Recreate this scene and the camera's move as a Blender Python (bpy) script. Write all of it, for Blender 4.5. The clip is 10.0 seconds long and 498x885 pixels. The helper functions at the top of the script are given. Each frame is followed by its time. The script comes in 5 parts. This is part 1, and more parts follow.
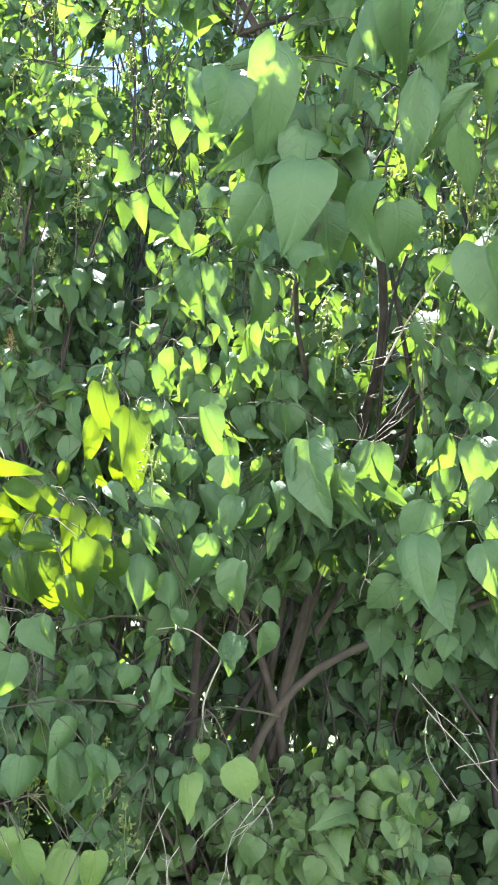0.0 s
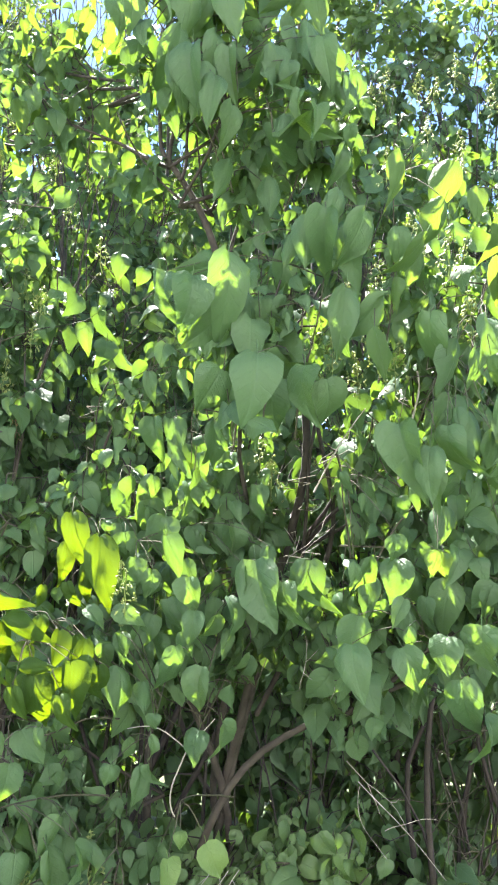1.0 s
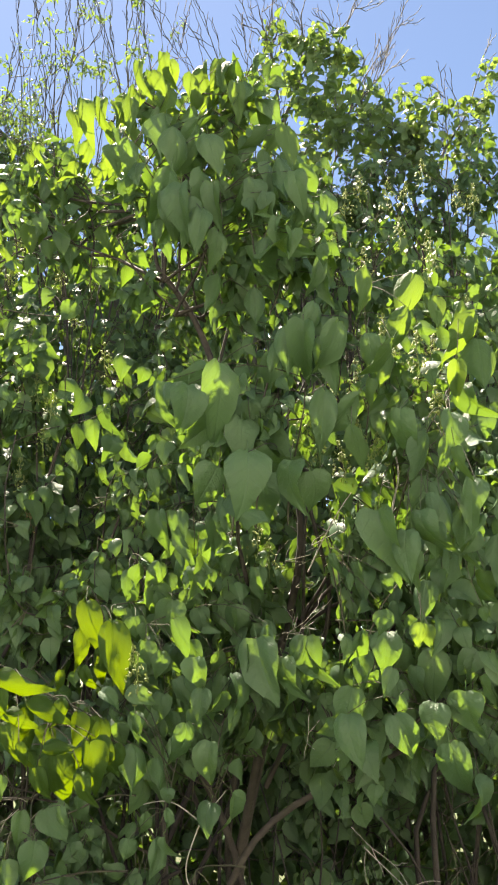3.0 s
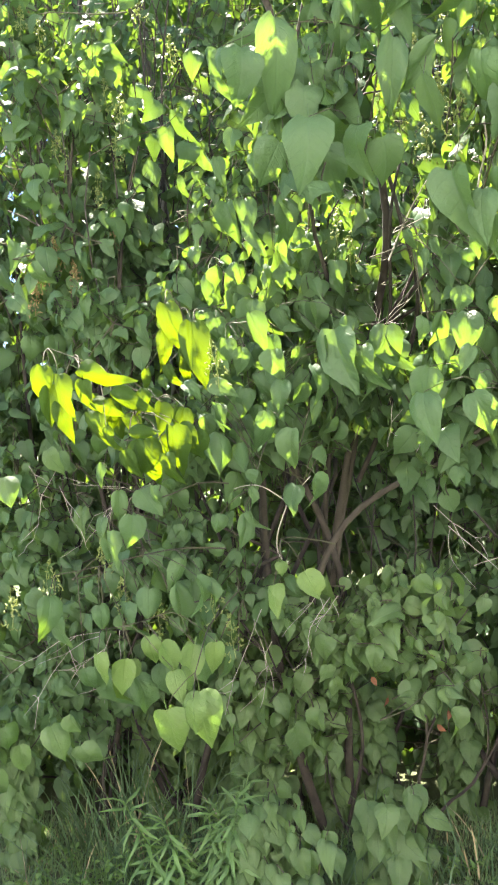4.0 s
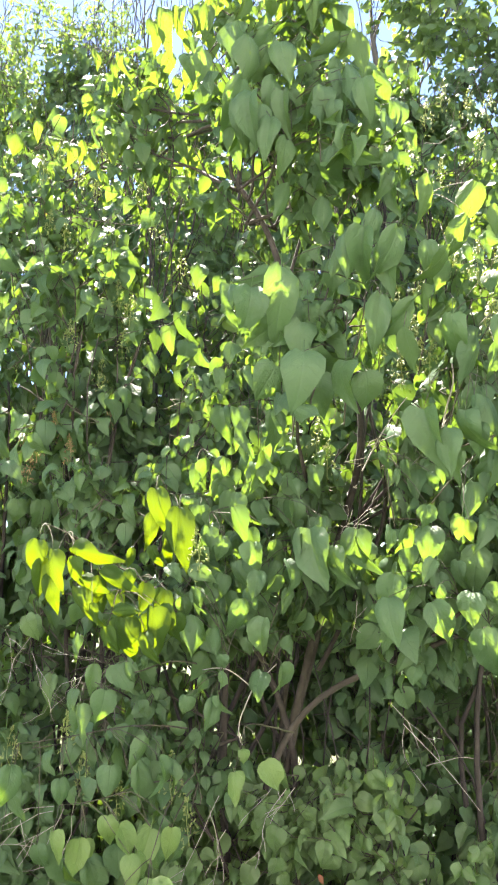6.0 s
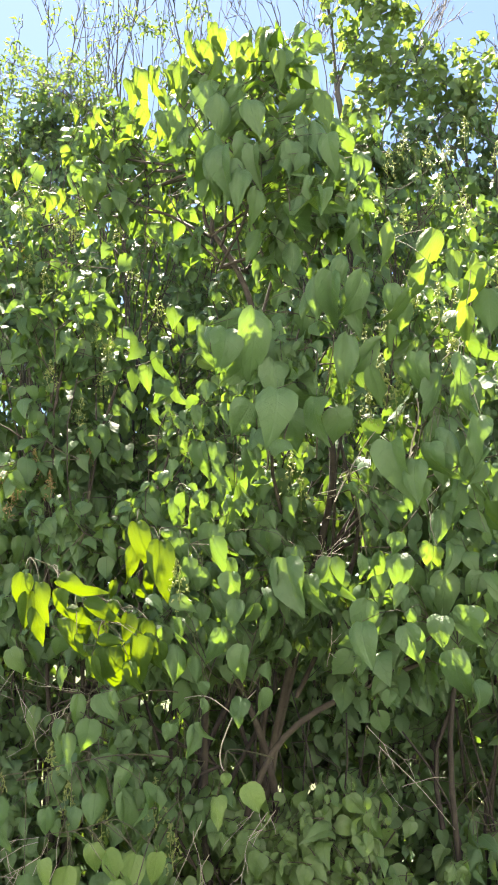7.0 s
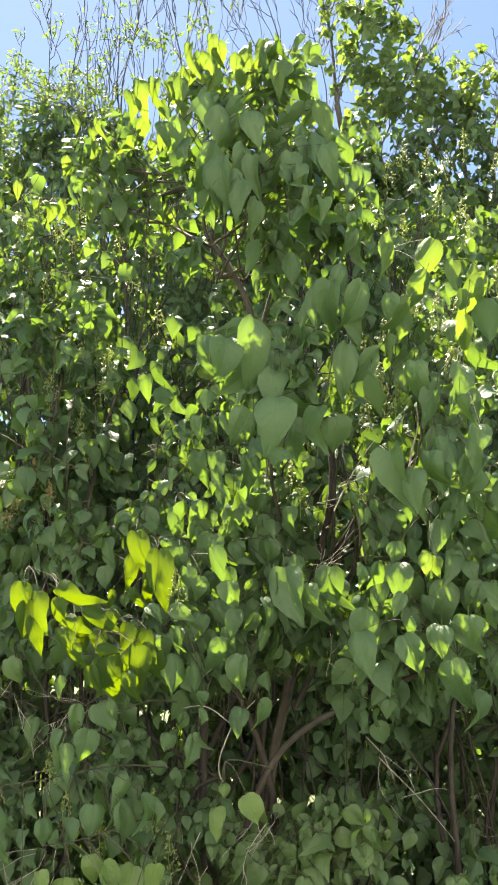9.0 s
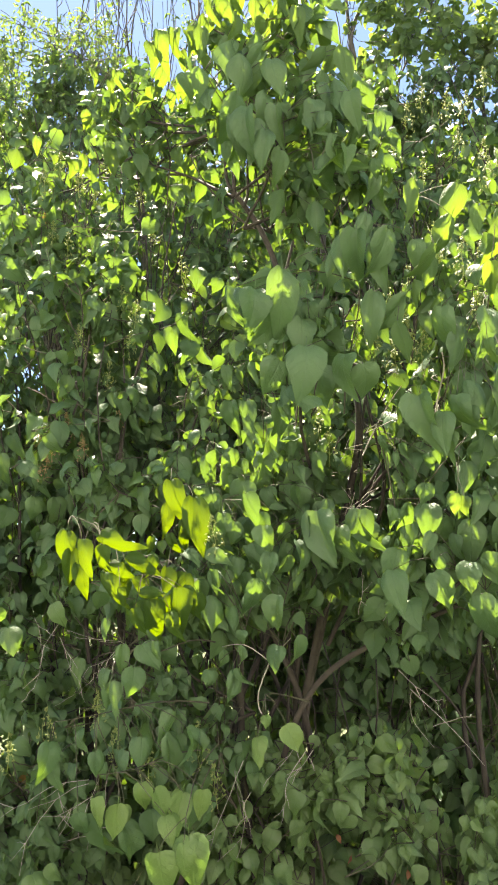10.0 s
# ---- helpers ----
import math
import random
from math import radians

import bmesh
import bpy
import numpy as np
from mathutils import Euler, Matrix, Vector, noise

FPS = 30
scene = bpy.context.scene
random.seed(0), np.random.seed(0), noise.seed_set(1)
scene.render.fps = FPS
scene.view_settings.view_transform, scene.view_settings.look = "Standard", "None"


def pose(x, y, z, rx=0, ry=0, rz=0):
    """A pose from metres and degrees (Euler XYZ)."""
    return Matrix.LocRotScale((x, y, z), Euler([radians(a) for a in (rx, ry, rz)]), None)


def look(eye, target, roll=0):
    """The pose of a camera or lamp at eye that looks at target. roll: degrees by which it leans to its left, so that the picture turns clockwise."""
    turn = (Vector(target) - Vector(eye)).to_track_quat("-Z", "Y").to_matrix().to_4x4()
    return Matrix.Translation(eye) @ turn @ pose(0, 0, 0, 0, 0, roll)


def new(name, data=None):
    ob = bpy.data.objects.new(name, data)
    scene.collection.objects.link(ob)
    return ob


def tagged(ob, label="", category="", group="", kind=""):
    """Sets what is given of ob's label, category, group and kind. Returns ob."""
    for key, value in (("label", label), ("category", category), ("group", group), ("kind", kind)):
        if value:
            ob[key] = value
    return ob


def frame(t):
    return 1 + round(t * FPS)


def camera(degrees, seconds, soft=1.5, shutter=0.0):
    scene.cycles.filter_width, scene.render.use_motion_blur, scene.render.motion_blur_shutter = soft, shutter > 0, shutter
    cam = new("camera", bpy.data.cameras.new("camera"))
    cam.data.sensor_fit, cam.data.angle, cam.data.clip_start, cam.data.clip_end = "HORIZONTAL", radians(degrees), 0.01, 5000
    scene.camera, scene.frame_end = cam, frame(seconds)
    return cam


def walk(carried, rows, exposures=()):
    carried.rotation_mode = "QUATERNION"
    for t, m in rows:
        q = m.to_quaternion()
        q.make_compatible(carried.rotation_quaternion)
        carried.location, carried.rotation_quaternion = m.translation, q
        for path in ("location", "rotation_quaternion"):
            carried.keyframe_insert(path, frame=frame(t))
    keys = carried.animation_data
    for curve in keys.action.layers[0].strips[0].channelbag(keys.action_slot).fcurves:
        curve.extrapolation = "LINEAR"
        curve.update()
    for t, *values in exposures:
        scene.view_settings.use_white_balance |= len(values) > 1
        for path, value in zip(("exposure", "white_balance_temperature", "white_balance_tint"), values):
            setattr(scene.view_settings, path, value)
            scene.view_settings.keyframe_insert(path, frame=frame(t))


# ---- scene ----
cam = camera(34.2, 10.0, soft=1.8, shutter=0.12)
PATH = [
    (0, (0.084, 0.105, 1.513), (-0.045, 2.082, 1.783), 2.1),
    (0.2, (0.026, 0.064, 1.531), (-0.035, 2.044, 1.803), 1.1),
    (0.5, (-0.010, -0.051, 1.586), (0.007, 1.925, 1.890), 0.4),
    (1, (-0.050, -0.247, 1.654), (0.081, 1.712, 2.036), -0.6),
    (1.5, (-0.064, -0.337, 1.662), (0.145, 1.591, 2.152), -1.4),
    (2, (-0.045, -0.407, 1.700), (0.190, 1.492, 2.281), -2.2),
    (2.2, (-0.044, -0.424, 1.712), (0.192, 1.466, 2.320), -2.4),
    (3.3, (-0.026, -0.460, 1.595), (0.006, 1.489, 2.043), -3.9),
    (3.5, (-0.015, -0.429, 1.535), (-0.056, 1.549, 1.831), -4.7),
    (3.8, (0.020, -0.390, 1.488), (-0.116, 1.604, 1.559), -5.4),
    (4, (0.085, -0.387, 1.486), (-0.134, 1.600, 1.470), -4.7),
    (4.2, (0.125, -0.393, 1.482), (-0.171, 1.583, 1.406), -2.9),
    (4.5, (0.159, -0.380, 1.467), (-0.233, 1.574, 1.297), -1.5),
    (4.8, (0.163, -0.362, 1.470), (-0.240, 1.578, 1.194), -1.1),
    (5, (0.167, -0.378, 1.478), (-0.206, 1.570, 1.224), 0.6),
    (5.2, (0.134, -0.408, 1.496), (-0.172, 1.563, 1.350), 2.0),
    (5.5, (0.101, -0.446, 1.532), (-0.114, 1.541, 1.613), 2.3),
    (5.8, (0.083, -0.537, 1.603), (-0.072, 1.442, 1.850), 1.5),
    (6, (0.038, -0.581, 1.559), (-0.060, 1.382, 1.930), 0.3),
    (6.2, (0.034, -0.635, 1.545), (-0.048, 1.316, 1.980), -0.6),
    (7.5, (0.030, -0.689, 1.533), (0.024, 1.255, 2.002), -0.5),
    (8, (0.037, -0.690, 1.538), (0.043, 1.246, 2.040), -0.2),
    (8.5, (0.026, -0.678, 1.582), (0.026, 1.259, 2.081), -0.5),
    (9, (0.034, -0.684, 1.531), (0.004, 1.257, 2.011), -0.9),
    (9.3, (-0.005, -0.705, 1.512), (-0.041, 1.241, 1.975), -1.2),
    (9.5, (-0.006, -0.724, 1.526), (-0.056, 1.229, 1.954), -1.5),
    (10, (-0.012, -0.753, 1.516), (-0.084, 1.214, 1.874), -2.2),
]
# the lens's own exposure and white balance over time: seconds, stops, kelvin, tint
STOPS = [(0.0, 3.72, 6050, 13), (1.0, 3.58, 6300, 13), (2.0, 3.21, 7100, 14), (3.3, 2.61, 7500, 14), (3.6, 3.21, 7400, 14), (4.2, 3.79, 6700, 12), (4.8, 3.80, 6300, 3), (5.1, 4.24, 6300, 10), (5.5, 4.24, 6600, 21), (6.0, 3.61, 6900, 17), (7.5, 3.21, 7450, 14), (9.0, 2.96, 7400, 13), (10.0, 3.11, 7600, 13)]
walk(cam, [(t, look(eye, target, roll)) for t, eye, target, roll in PATH], STOPS)

# ---- light: sun high behind the shrubs, clear sky ----
SUN_EL, SUN_AZ = 63.0, -18.0      # degrees; azimuth from +y towards +x
world = bpy.data.worlds.new("sky")
scene.world = world
world.use_nodes = True
wt = world.node_tree
sky = wt.nodes.new("ShaderNodeTexSky")
sky.sky_type = 'NISHITA'
sky.sun_disc = False
sky.sun_elevation = radians(SUN_EL)
sky.sun_rotation = radians(SUN_AZ)
sky.air_density, sky.dust_density, sky.ozone_density = 1.0, 0.20, 4.5
bg = wt.nodes["Background"]
bg.inputs["Strength"].default_value = 0.035
wt.links.new(sky.outputs["Color"], bg.inputs["Color"])
sun_dir = Vector((math.sin(radians(SUN_AZ)) * math.cos(radians(SUN_EL)), math.cos(radians(SUN_AZ)) * math.cos(radians(SUN_EL)), math.sin(radians(SUN_EL))))
sun = new("sun", bpy.data.lights.new("sun", "SUN"))
sun.data.energy, sun.data.angle, sun.data.color = 4.7, radians(0.53), (1.0, 0.95, 0.86)
sun.matrix_world = look(sun_dir * 30, (0, 0, 0))
# ---- materials ----
def nodes_of(name):
    m = bpy.data.materials.new(name)
    m.use_nodes = True
    nt = m.node_tree
    return m, nt, nt.nodes["Principled BSDF"], nt.nodes["Material Output"]


def math_node(nt, op, a, b=None, clamp=False):
    n = nt.nodes.new("ShaderNodeMath")
    n.operation, n.use_clamp = op, clamp
    for k, v in enumerate((a, b)):
        if v is None:
            continue
        if isinstance(v, (int, float)):
            n.inputs[k].default_value = v
        else:
            nt.links.new(v, n.inputs[k])
    return n.outputs[0]


def mix_color(nt, fac, a, b, mode='MIX'):
    n = nt.nodes.new("ShaderNodeMix")
    n.data_type, n.blend_type = 'RGBA', mode
    for sock, v in ((n.inputs[0], fac), (n.inputs[6], a), (n.inputs[7], b)):
        if isinstance(v, (int, float)):
            sock.default_value = v
        elif isinstance(v, tuple):
            sock.default_value = (*v, 1.0)
        else:
            nt.links.new(v, sock)
    return n.outputs[2]


def noise_fac(nt, scale, detail=4.0, coord="Object", rough=0.55):
    tc = nt.nodes.new("ShaderNodeTexCoord")
    n = nt.nodes.new("ShaderNodeTexNoise")
    n.inputs["Scale"].default_value, n.inputs["Detail"].default_value, n.inputs["Roughness"].default_value = scale, detail, rough
    nt.links.new(tc.outputs[coord], n.inputs["Vector"])
    return n.outputs["Fac"]


def ramp(nt, fac, stops):
    n = nt.nodes.new("ShaderNodeValToRGB")
    el = n.color_ramp.elements
    while len(el) < len(stops):
        el.new(0.5)
    for e, (p, c) in zip(el, stops):
        e.position, e.color = p, (*c, 1.0)
    nt.links.new(fac, n.inputs["Fac"])
    return n.outputs["Color"]


def piece_random(nt):
    """One random number for each leaf, be it an object or an island of a joined mesh."""
    oi = nt.nodes.new("ShaderNodeObjectInfo")
    ge = nt.nodes.new("ShaderNodeNewGeometry")
    s = math_node(nt, 'ADD', oi.outputs["Random"], ge.outputs["Random Per Island"])
    return math_node(nt, 'FRACT', s)


def leaf_material(name, dark, light, through_dark, through_light, gloss=0.42, amount=0.5, old=(0.16, 0.11, 0.03), old_share=0.0003, shine=0.5):
    """A leaf blade: waxy top, veins, and light that passes through it."""
    m, nt, bsdf, out = nodes_of(name)
    r = piece_random(nt)
    uv = nt.nodes.new("ShaderNodeUVMap")
    sep = nt.nodes.new("ShaderNodeSeparateXYZ")
    nt.links.new(uv.outputs["UV"], sep.inputs[0])
    across = math_node(nt, 'ABSOLUTE', math_node(nt, 'SUBTRACT', sep.outputs[0], 0.5))
    along = sep.outputs[1]
    # midrib, and side veins that run forward from it
    rib = math_node(nt, 'SUBTRACT', 1.0, math_node(nt, 'MULTIPLY', across, 28.0), True)
    slant = math_node(nt, 'SUBTRACT', math_node(nt, 'MULTIPLY', along, 6.0), math_node(nt, 'MULTIPLY', across, 4.5))
    saw = math_node(nt, 'ABSOLUTE', math_node(nt, 'SUBTRACT', math_node(nt, 'FRACT', slant), 0.5))
    side = math_node(nt, 'SUBTRACT', 1.0, math_node(nt, 'MULTIPLY', saw, 11.0), True)
    vein = math_node(nt, 'MAXIMUM', rib, math_node(nt, 'MULTIPLY', side, 0.55), True)
    mottle = noise_fac(nt, 55.0)
    patch = noise_fac(nt, 4.0, 2.0)
    tone = math_node(nt, 'ADD', math_node(nt, 'MULTIPLY', r, 0.6), math_node(nt, 'MULTIPLY', math_node(nt, 'ADD', mottle, patch), 0.2), True)
    col = mix_color(nt, tone, dark, light)
    col = mix_color(nt, math_node(nt, 'MULTIPLY', vein, 0.16), col, tuple(min(1.0, c * 1.5 + 0.02) for c in light))
    worn = math_node(nt, 'GREATER_THAN', math_node(nt, 'FRACT', math_node(nt, 'MULTIPLY', r, 17.3)), 1.0 - old_share)
    spot = math_node(nt, 'MULTIPLY', worn, math_node(nt, 'GREATER_THAN', mottle, 0.5))
    col = mix_color(nt, spot, col, old)
    nt.links.new(col, bsdf.inputs["Base Color"])
    rough = math_node(nt, 'ADD', gloss - 0.08, math_node(nt, 'MULTIPLY', mottle, 0.22))
    nt.links.new(rough, bsdf.inputs["Roughness"])
    bsdf.inputs["Specular IOR Level"].default_value = shine
    bump = nt.nodes.new("ShaderNodeBump")
    bump.inputs["Strength"].default_value, bump.inputs["Distance"].default_value = 0.6, 0.0022
    swell = math_node(nt, 'ADD', noise_fac(nt, 90.0, 2.0), math_node(nt, 'MULTIPLY', noise_fac(nt, 9.0, 2.0), 4.0))
    h = math_node(nt, 'SUBTRACT', math_node(nt, 'MULTIPLY', swell, 0.6), vein)
    nt.links.new(h, bump.inputs["Height"])
    nt.links.new(bump.outputs["Normal"], bsdf.inputs["Normal"])
    tr = nt.nodes.new("ShaderNodeBsdfTranslucent")
    tcol = mix_color(nt, tone, through_dark, through_light)
    tcol = mix_color(nt, math_node(nt, 'MULTIPLY', vein, 0.16), tcol, tuple(c * 0.55 for c in through_dark))
    tcol = mix_color(nt, spot, tcol, old)
    nt.links.new(tcol, tr.inputs["Color"])
    mx = nt.nodes.new("ShaderNodeMixShader")
    mx.inputs[0].default_value = amount
    nt.links.new(bsdf.outputs[0], mx.inputs[1])
    nt.links.new(tr.outputs[0], mx.inputs[2])
    nt.links.new(mx.outputs[0], out.inputs["Surface"])
    return m


def bark_material(name, a, b, scale=18.0):
    m, nt, bsdf, out = nodes_of(name)
    f = noise_fac(nt, scale, 6.0)
    g = noise_fac(nt, scale * 5, 3.0)
    col = ramp(nt, f, [(0.3, a), (0.7, b)])
    col = mix_color(nt, math_node(nt, 'MULTIPLY', g, 0.5), col, tuple(c * 0.4 for c in a))
    nt.links.new(col, bsdf.inputs["Base Color"])
    bsdf.inputs["Roughness"].default_value = 0.88
    bump = nt.nodes.new("ShaderNodeBump")
    bump.inputs["Strength"].default_value, bump.inputs["Distance"].default_value = 0.8, 0.004
    nt.links.new(math_node(nt, 'ADD', f, g), bump.inputs["Height"])
    nt.links.new(bump.outputs["Normal"], bsdf.inputs["Normal"])
    return m


def soil_material():
    m, nt, bsdf, out = nodes_of("lawn soil")
    f, g, far = noise_fac(nt, 9.0, 8.0), noise_fac(nt, 120.0, 4.0), noise_fac(nt, 0.7, 3.0)
    col = ramp(nt, f, [(0.3, (0.030, 0.022, 0.013)), (0.6, (0.055, 0.050, 0.022)), (0.8, (0.050, 0.085, 0.024))])
    col = mix_color(nt, math_node(nt, 'MULTIPLY', far, 1.2, True), col, (0.070, 0.120, 0.040))
    col = mix_color(nt, math_node(nt, 'MULTIPLY', g, 0.4), col, (0.10, 0.09, 0.045))
    nt.links.new(col, bsdf.inputs["Base Color"])
    bsdf.inputs["Roughness"].default_value = 0.95
    bump = nt.nodes.new("ShaderNodeBump")
    bump.inputs["Strength"].default_value, bump.inputs["Distance"].default_value = 0.9, 0.02
    nt.links.new(math_node(nt, 'ADD', f, g), bump.inputs["Height"])
    nt.links.new(bump.outputs["Normal"], bsdf.inputs["Normal"])
    return m


LILAC = leaf_material("lilac leaf", (0.066, 0.134, 0.072), (0.114, 0.200, 0.098), (0.074, 0.138, 0.010), (0.122, 0.204, 0.015), gloss=0.43, amount=0.52, shine=0.4)
# the lilac leaf again, its see-through colour raised to paint in extra sunlight
LILAC_SUN_TINT = leaf_material("lilac leaf with sunlight tinted in", (0.068, 0.134, 0.062), (0.114, 0.196, 0.082), (0.108, 0.172, 0.010), (0.152, 0.224, 0.015), gloss=0.5, amount=0.56, shine=0.22)
LILAC_YOUNG = leaf_material("young lilac leaf", (0.042, 0.098, 0.022), (0.064, 0.128, 0.030), (0.068, 0.107, 0.001), (0.098, 0.143, 0.0015), gloss=0.55, amount=0.60, shine=0.3)
SUCKER = leaf_material("low shoot leaf", (0.056, 0.108, 0.050), (0.106, 0.174, 0.075), (0.14, 0.26, 0.02), (0.20, 0.33, 0.03), gloss=0.5, amount=0.4)
TREE_LEAF = leaf_material("tree leaf", (0.078, 0.138, 0.060), (0.122, 0.190, 0.085), (0.15, 0.24, 0.03), (0.22, 0.32, 0.04), gloss=0.55, amount=0.46)
WEED = leaf_material("weed leaf", (0.068, 0.136, 0.060), (0.118, 0.205, 0.086), (0.25, 0.45, 0.04), (0.35, 0.55, 0.05), gloss=0.55, amount=0.35)
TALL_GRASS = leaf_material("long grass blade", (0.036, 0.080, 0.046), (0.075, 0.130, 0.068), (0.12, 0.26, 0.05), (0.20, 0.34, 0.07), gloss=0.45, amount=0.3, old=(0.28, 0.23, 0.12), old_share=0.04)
GRASS = leaf_material("grass blade", (0.090, 0.155, 0.085), (0.170, 0.240, 0.140), (0.20, 0.38, 0.04), (0.32, 0.48, 0.06), gloss=0.5, amount=0.3, old=(0.28, 0.23, 0.12), old_share=0.12)
STRAW = bark_material("dry straw", (0.30, 0.25, 0.14), (0.42, 0.37, 0.24), 40.0)
BARK = bark_material("lilac bark", (0.026, 0.021, 0.018), (0.064, 0.053, 0.045))
TREE_BARK = bark_material("grey tree bark", (0.055, 0.052, 0.050), (0.120, 0.114, 0.108))
TWIG = bark_material("live twig", (0.046, 0.046, 0.029), (0.088, 0.082, 0.050), 30.0)
DEAD = bark_material("bleached dead twig", (0.26, 0.23, 0.20), (0.42, 0.39, 0.35), 30.0)
SEED = leaf_material("green seed capsule", (0.12, 0.17, 0.05), (0.20, 0.25, 0.08), (0.35, 0.42, 0.08), (0.45, 0.5, 0.1), gloss=0.5, amount=0.25)
DRY_SEED = bark_material("dry seed head", (0.20, 0.15, 0.06), (0.34, 0.27, 0.12), 60.0)
SOIL = soil_material()


# pale finish of the added wall, kept light so it reflects fill
def bounce_plaster_material():
    m, nt, bsdf, out = nodes_of("pale bounce plaster")
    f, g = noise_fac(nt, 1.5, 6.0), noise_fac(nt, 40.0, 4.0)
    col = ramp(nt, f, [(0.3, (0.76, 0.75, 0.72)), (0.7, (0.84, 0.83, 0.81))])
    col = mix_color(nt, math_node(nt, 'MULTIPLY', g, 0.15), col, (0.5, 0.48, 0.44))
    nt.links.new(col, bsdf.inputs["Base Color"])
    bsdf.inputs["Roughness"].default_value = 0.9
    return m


BOUNCE_PLASTER = bounce_plaster_material()


# ---- building blocks ----
def rng_of(seed):
    return np.random.default_rng(seed)


def unit(v):
    v = np.asarray(v, float)
    return v / (np.linalg.norm(v, axis=-1, keepdims=True) + 1e-9)


class Build:
    """Gathers pieces for one mesh."""

    def __init__(self):
        self.v, self.f, self.uv, self.n = [], [], [], 0

    def add(self, verts, faces, uvs):
        self.v.append(np.asarray(verts, float))
        self.f.append(np.asarray(faces, int) + self.n)
        self.uv.append(np.asarray(uvs, float))
        self.n += len(verts)

    def mesh(self, name, material):
        v, uv = np.concatenate(self.v), np.concatenate(self.uv)
        f = np.concatenate(self.f)
        me = bpy.data.meshes.new(name)
        me.vertices.add(len(v))
        me.vertices.foreach_set("co", v.ravel())
        me.loops.add(f.size)
        me.polygons.add(len(f))
        k = f.shape[1]
        me.loops.foreach_set("vertex_index", f.ravel().astype(np.int32))
        me.polygons.foreach_set("loop_start", np.arange(0, f.size, k, dtype=np.int32))
        me.update(calc_edges=True)
        layer = me.uv_layers.new(name="UVMap")
        layer.data.foreach_set("uv", uv[f.ravel()].ravel())
        me.polygons.foreach_set("use_smooth", np.ones(len(f), bool))
        me.materials.append(material)
        me.validate()
        return me


def part(name, data, parent, label="", kind=""):
    """Links a mesh as one part under a thing or a part."""
    ob = new(name, data)
    ob.parent = parent
    if label or kind:
        tagged(ob, label=label, kind=kind)
    return ob


def thing(name, at, label, category, group="", kind=""):
    ob = new(name)
    ob.location = at
    ob.empty_display_size = 0.1
    return tagged(ob, label=label, category=category, group=group, kind=kind)


# half widths of a heart-shaped blade along its length, in shares of the length
HEART = [(-0.028, 0.17), (0.04, 0.32), (0.18, 0.425), (0.38, 0.425), (0.60, 0.325), (0.80, 0.165), (0.92, 0.055), (1.0, 0.004)]
OVAL = [(0.0, 0.03), (0.15, 0.16), (0.35, 0.235), (0.58, 0.22), (0.8, 0.12), (1.0, 0.004)]
LANCE = [(0.0, 0.012), (0.2, 0.055), (0.45, 0.07), (0.75, 0.045), (1.0, 0.002)]


def blade(outline, columns, fold=0.35, droop=0.25, wave=0.05, twist=0.0, petiole=0.22, wide=1.0, cup=0.0, hook=0.0, arch=0.0, ripple=0.0):
    """A leaf one long: base at the origin, tip along +y, upper side +z; returns verts, quads, uvs."""
    us = np.linspace(-1, 1, columns)
    verts, uvs, faces = [], [], []
    for i, (s, w) in enumerate(outline):
        s_mid = max(s, 0.0)
        for u in us:
            a = abs(u)
            x = u * w * wide * (1 - 0.12 * fold * a)
            y = s_mid + (s - s_mid) * min(1.0, a * 1.6) - 0.05 * a * w
            x += hook * s * s
            z = fold * a * w - cup * a * a * w - droop * y * y + wave * math.sin(7.0 * s + 2.6 * u) * a
            # the blade leaves its stalk level, then bends over and hangs
            z += arch * (0.16 - max(0.0, 0.4 - y) ** 2)
            z += ripple * a * a * math.sin(17.0 * s + 3.0 * u)
            ang = twist * s
            verts.append((x * math.cos(ang) - z * math.sin(ang), y, z * math.cos(ang) + x * math.sin(ang)))
            uvs.append((0.5 + u * w, s))
    n = columns
    for i in range(len(outline) - 1):
        for j in range(n - 1):
            a = i * n + j
            faces.append((a, a + 1, a + n + 1, a + n))
    if petiole:
        k, r = len(verts), 0.011
        for y, z, q in ((0.03, 0.0, 0.8), (-petiole, 0.02, 1.0)):
            for x, dz in ((-r * q, 0.0), (r * q, 0.0), (0.0, -1.5 * r * q)):
                verts.append((x, y, z + dz))
                uvs.append((0.5, 0.5))
        for a, b in ((0, 1), (1, 2), (2, 0)):
            faces.append((k + a, k + b, k + 3 + b, k + 3 + a))
    return np.array(verts), np.array(faces), np.array(uvs)


def variants(outline, columns, count, seed, **over):
    g = rng_of(seed)
    out = []
    for _ in range(count):
        kw = dict(fold=g.uniform(0.15, 1.05), droop=g.uniform(-0.05, 0.6), wave=g.uniform(0.01, 0.09), twist=g.uniform(-0.8, 0.8), wide=g.uniform(0.78, 1.08), cup=g.uniform(0.0, 0.8), hook=g.uniform(-0.16, 0.16), arch=g.uniform(0.0, 1.1), ripple=g.uniform(0.01, 0.06))
        kw.update(over)
        if "twist" in over:
            kw["twist"] *= g.uniform(-1.6, 1.6)
        out.append(blade(outline, columns, **kw))
    return out


def frames_of(d, n):
    """Turns with y along d and z near n."""
    d = unit(d)
    x = unit(np.cross(d, n))
    z = np.cross(x, d)
    return np.stack([x, d, z], -1)


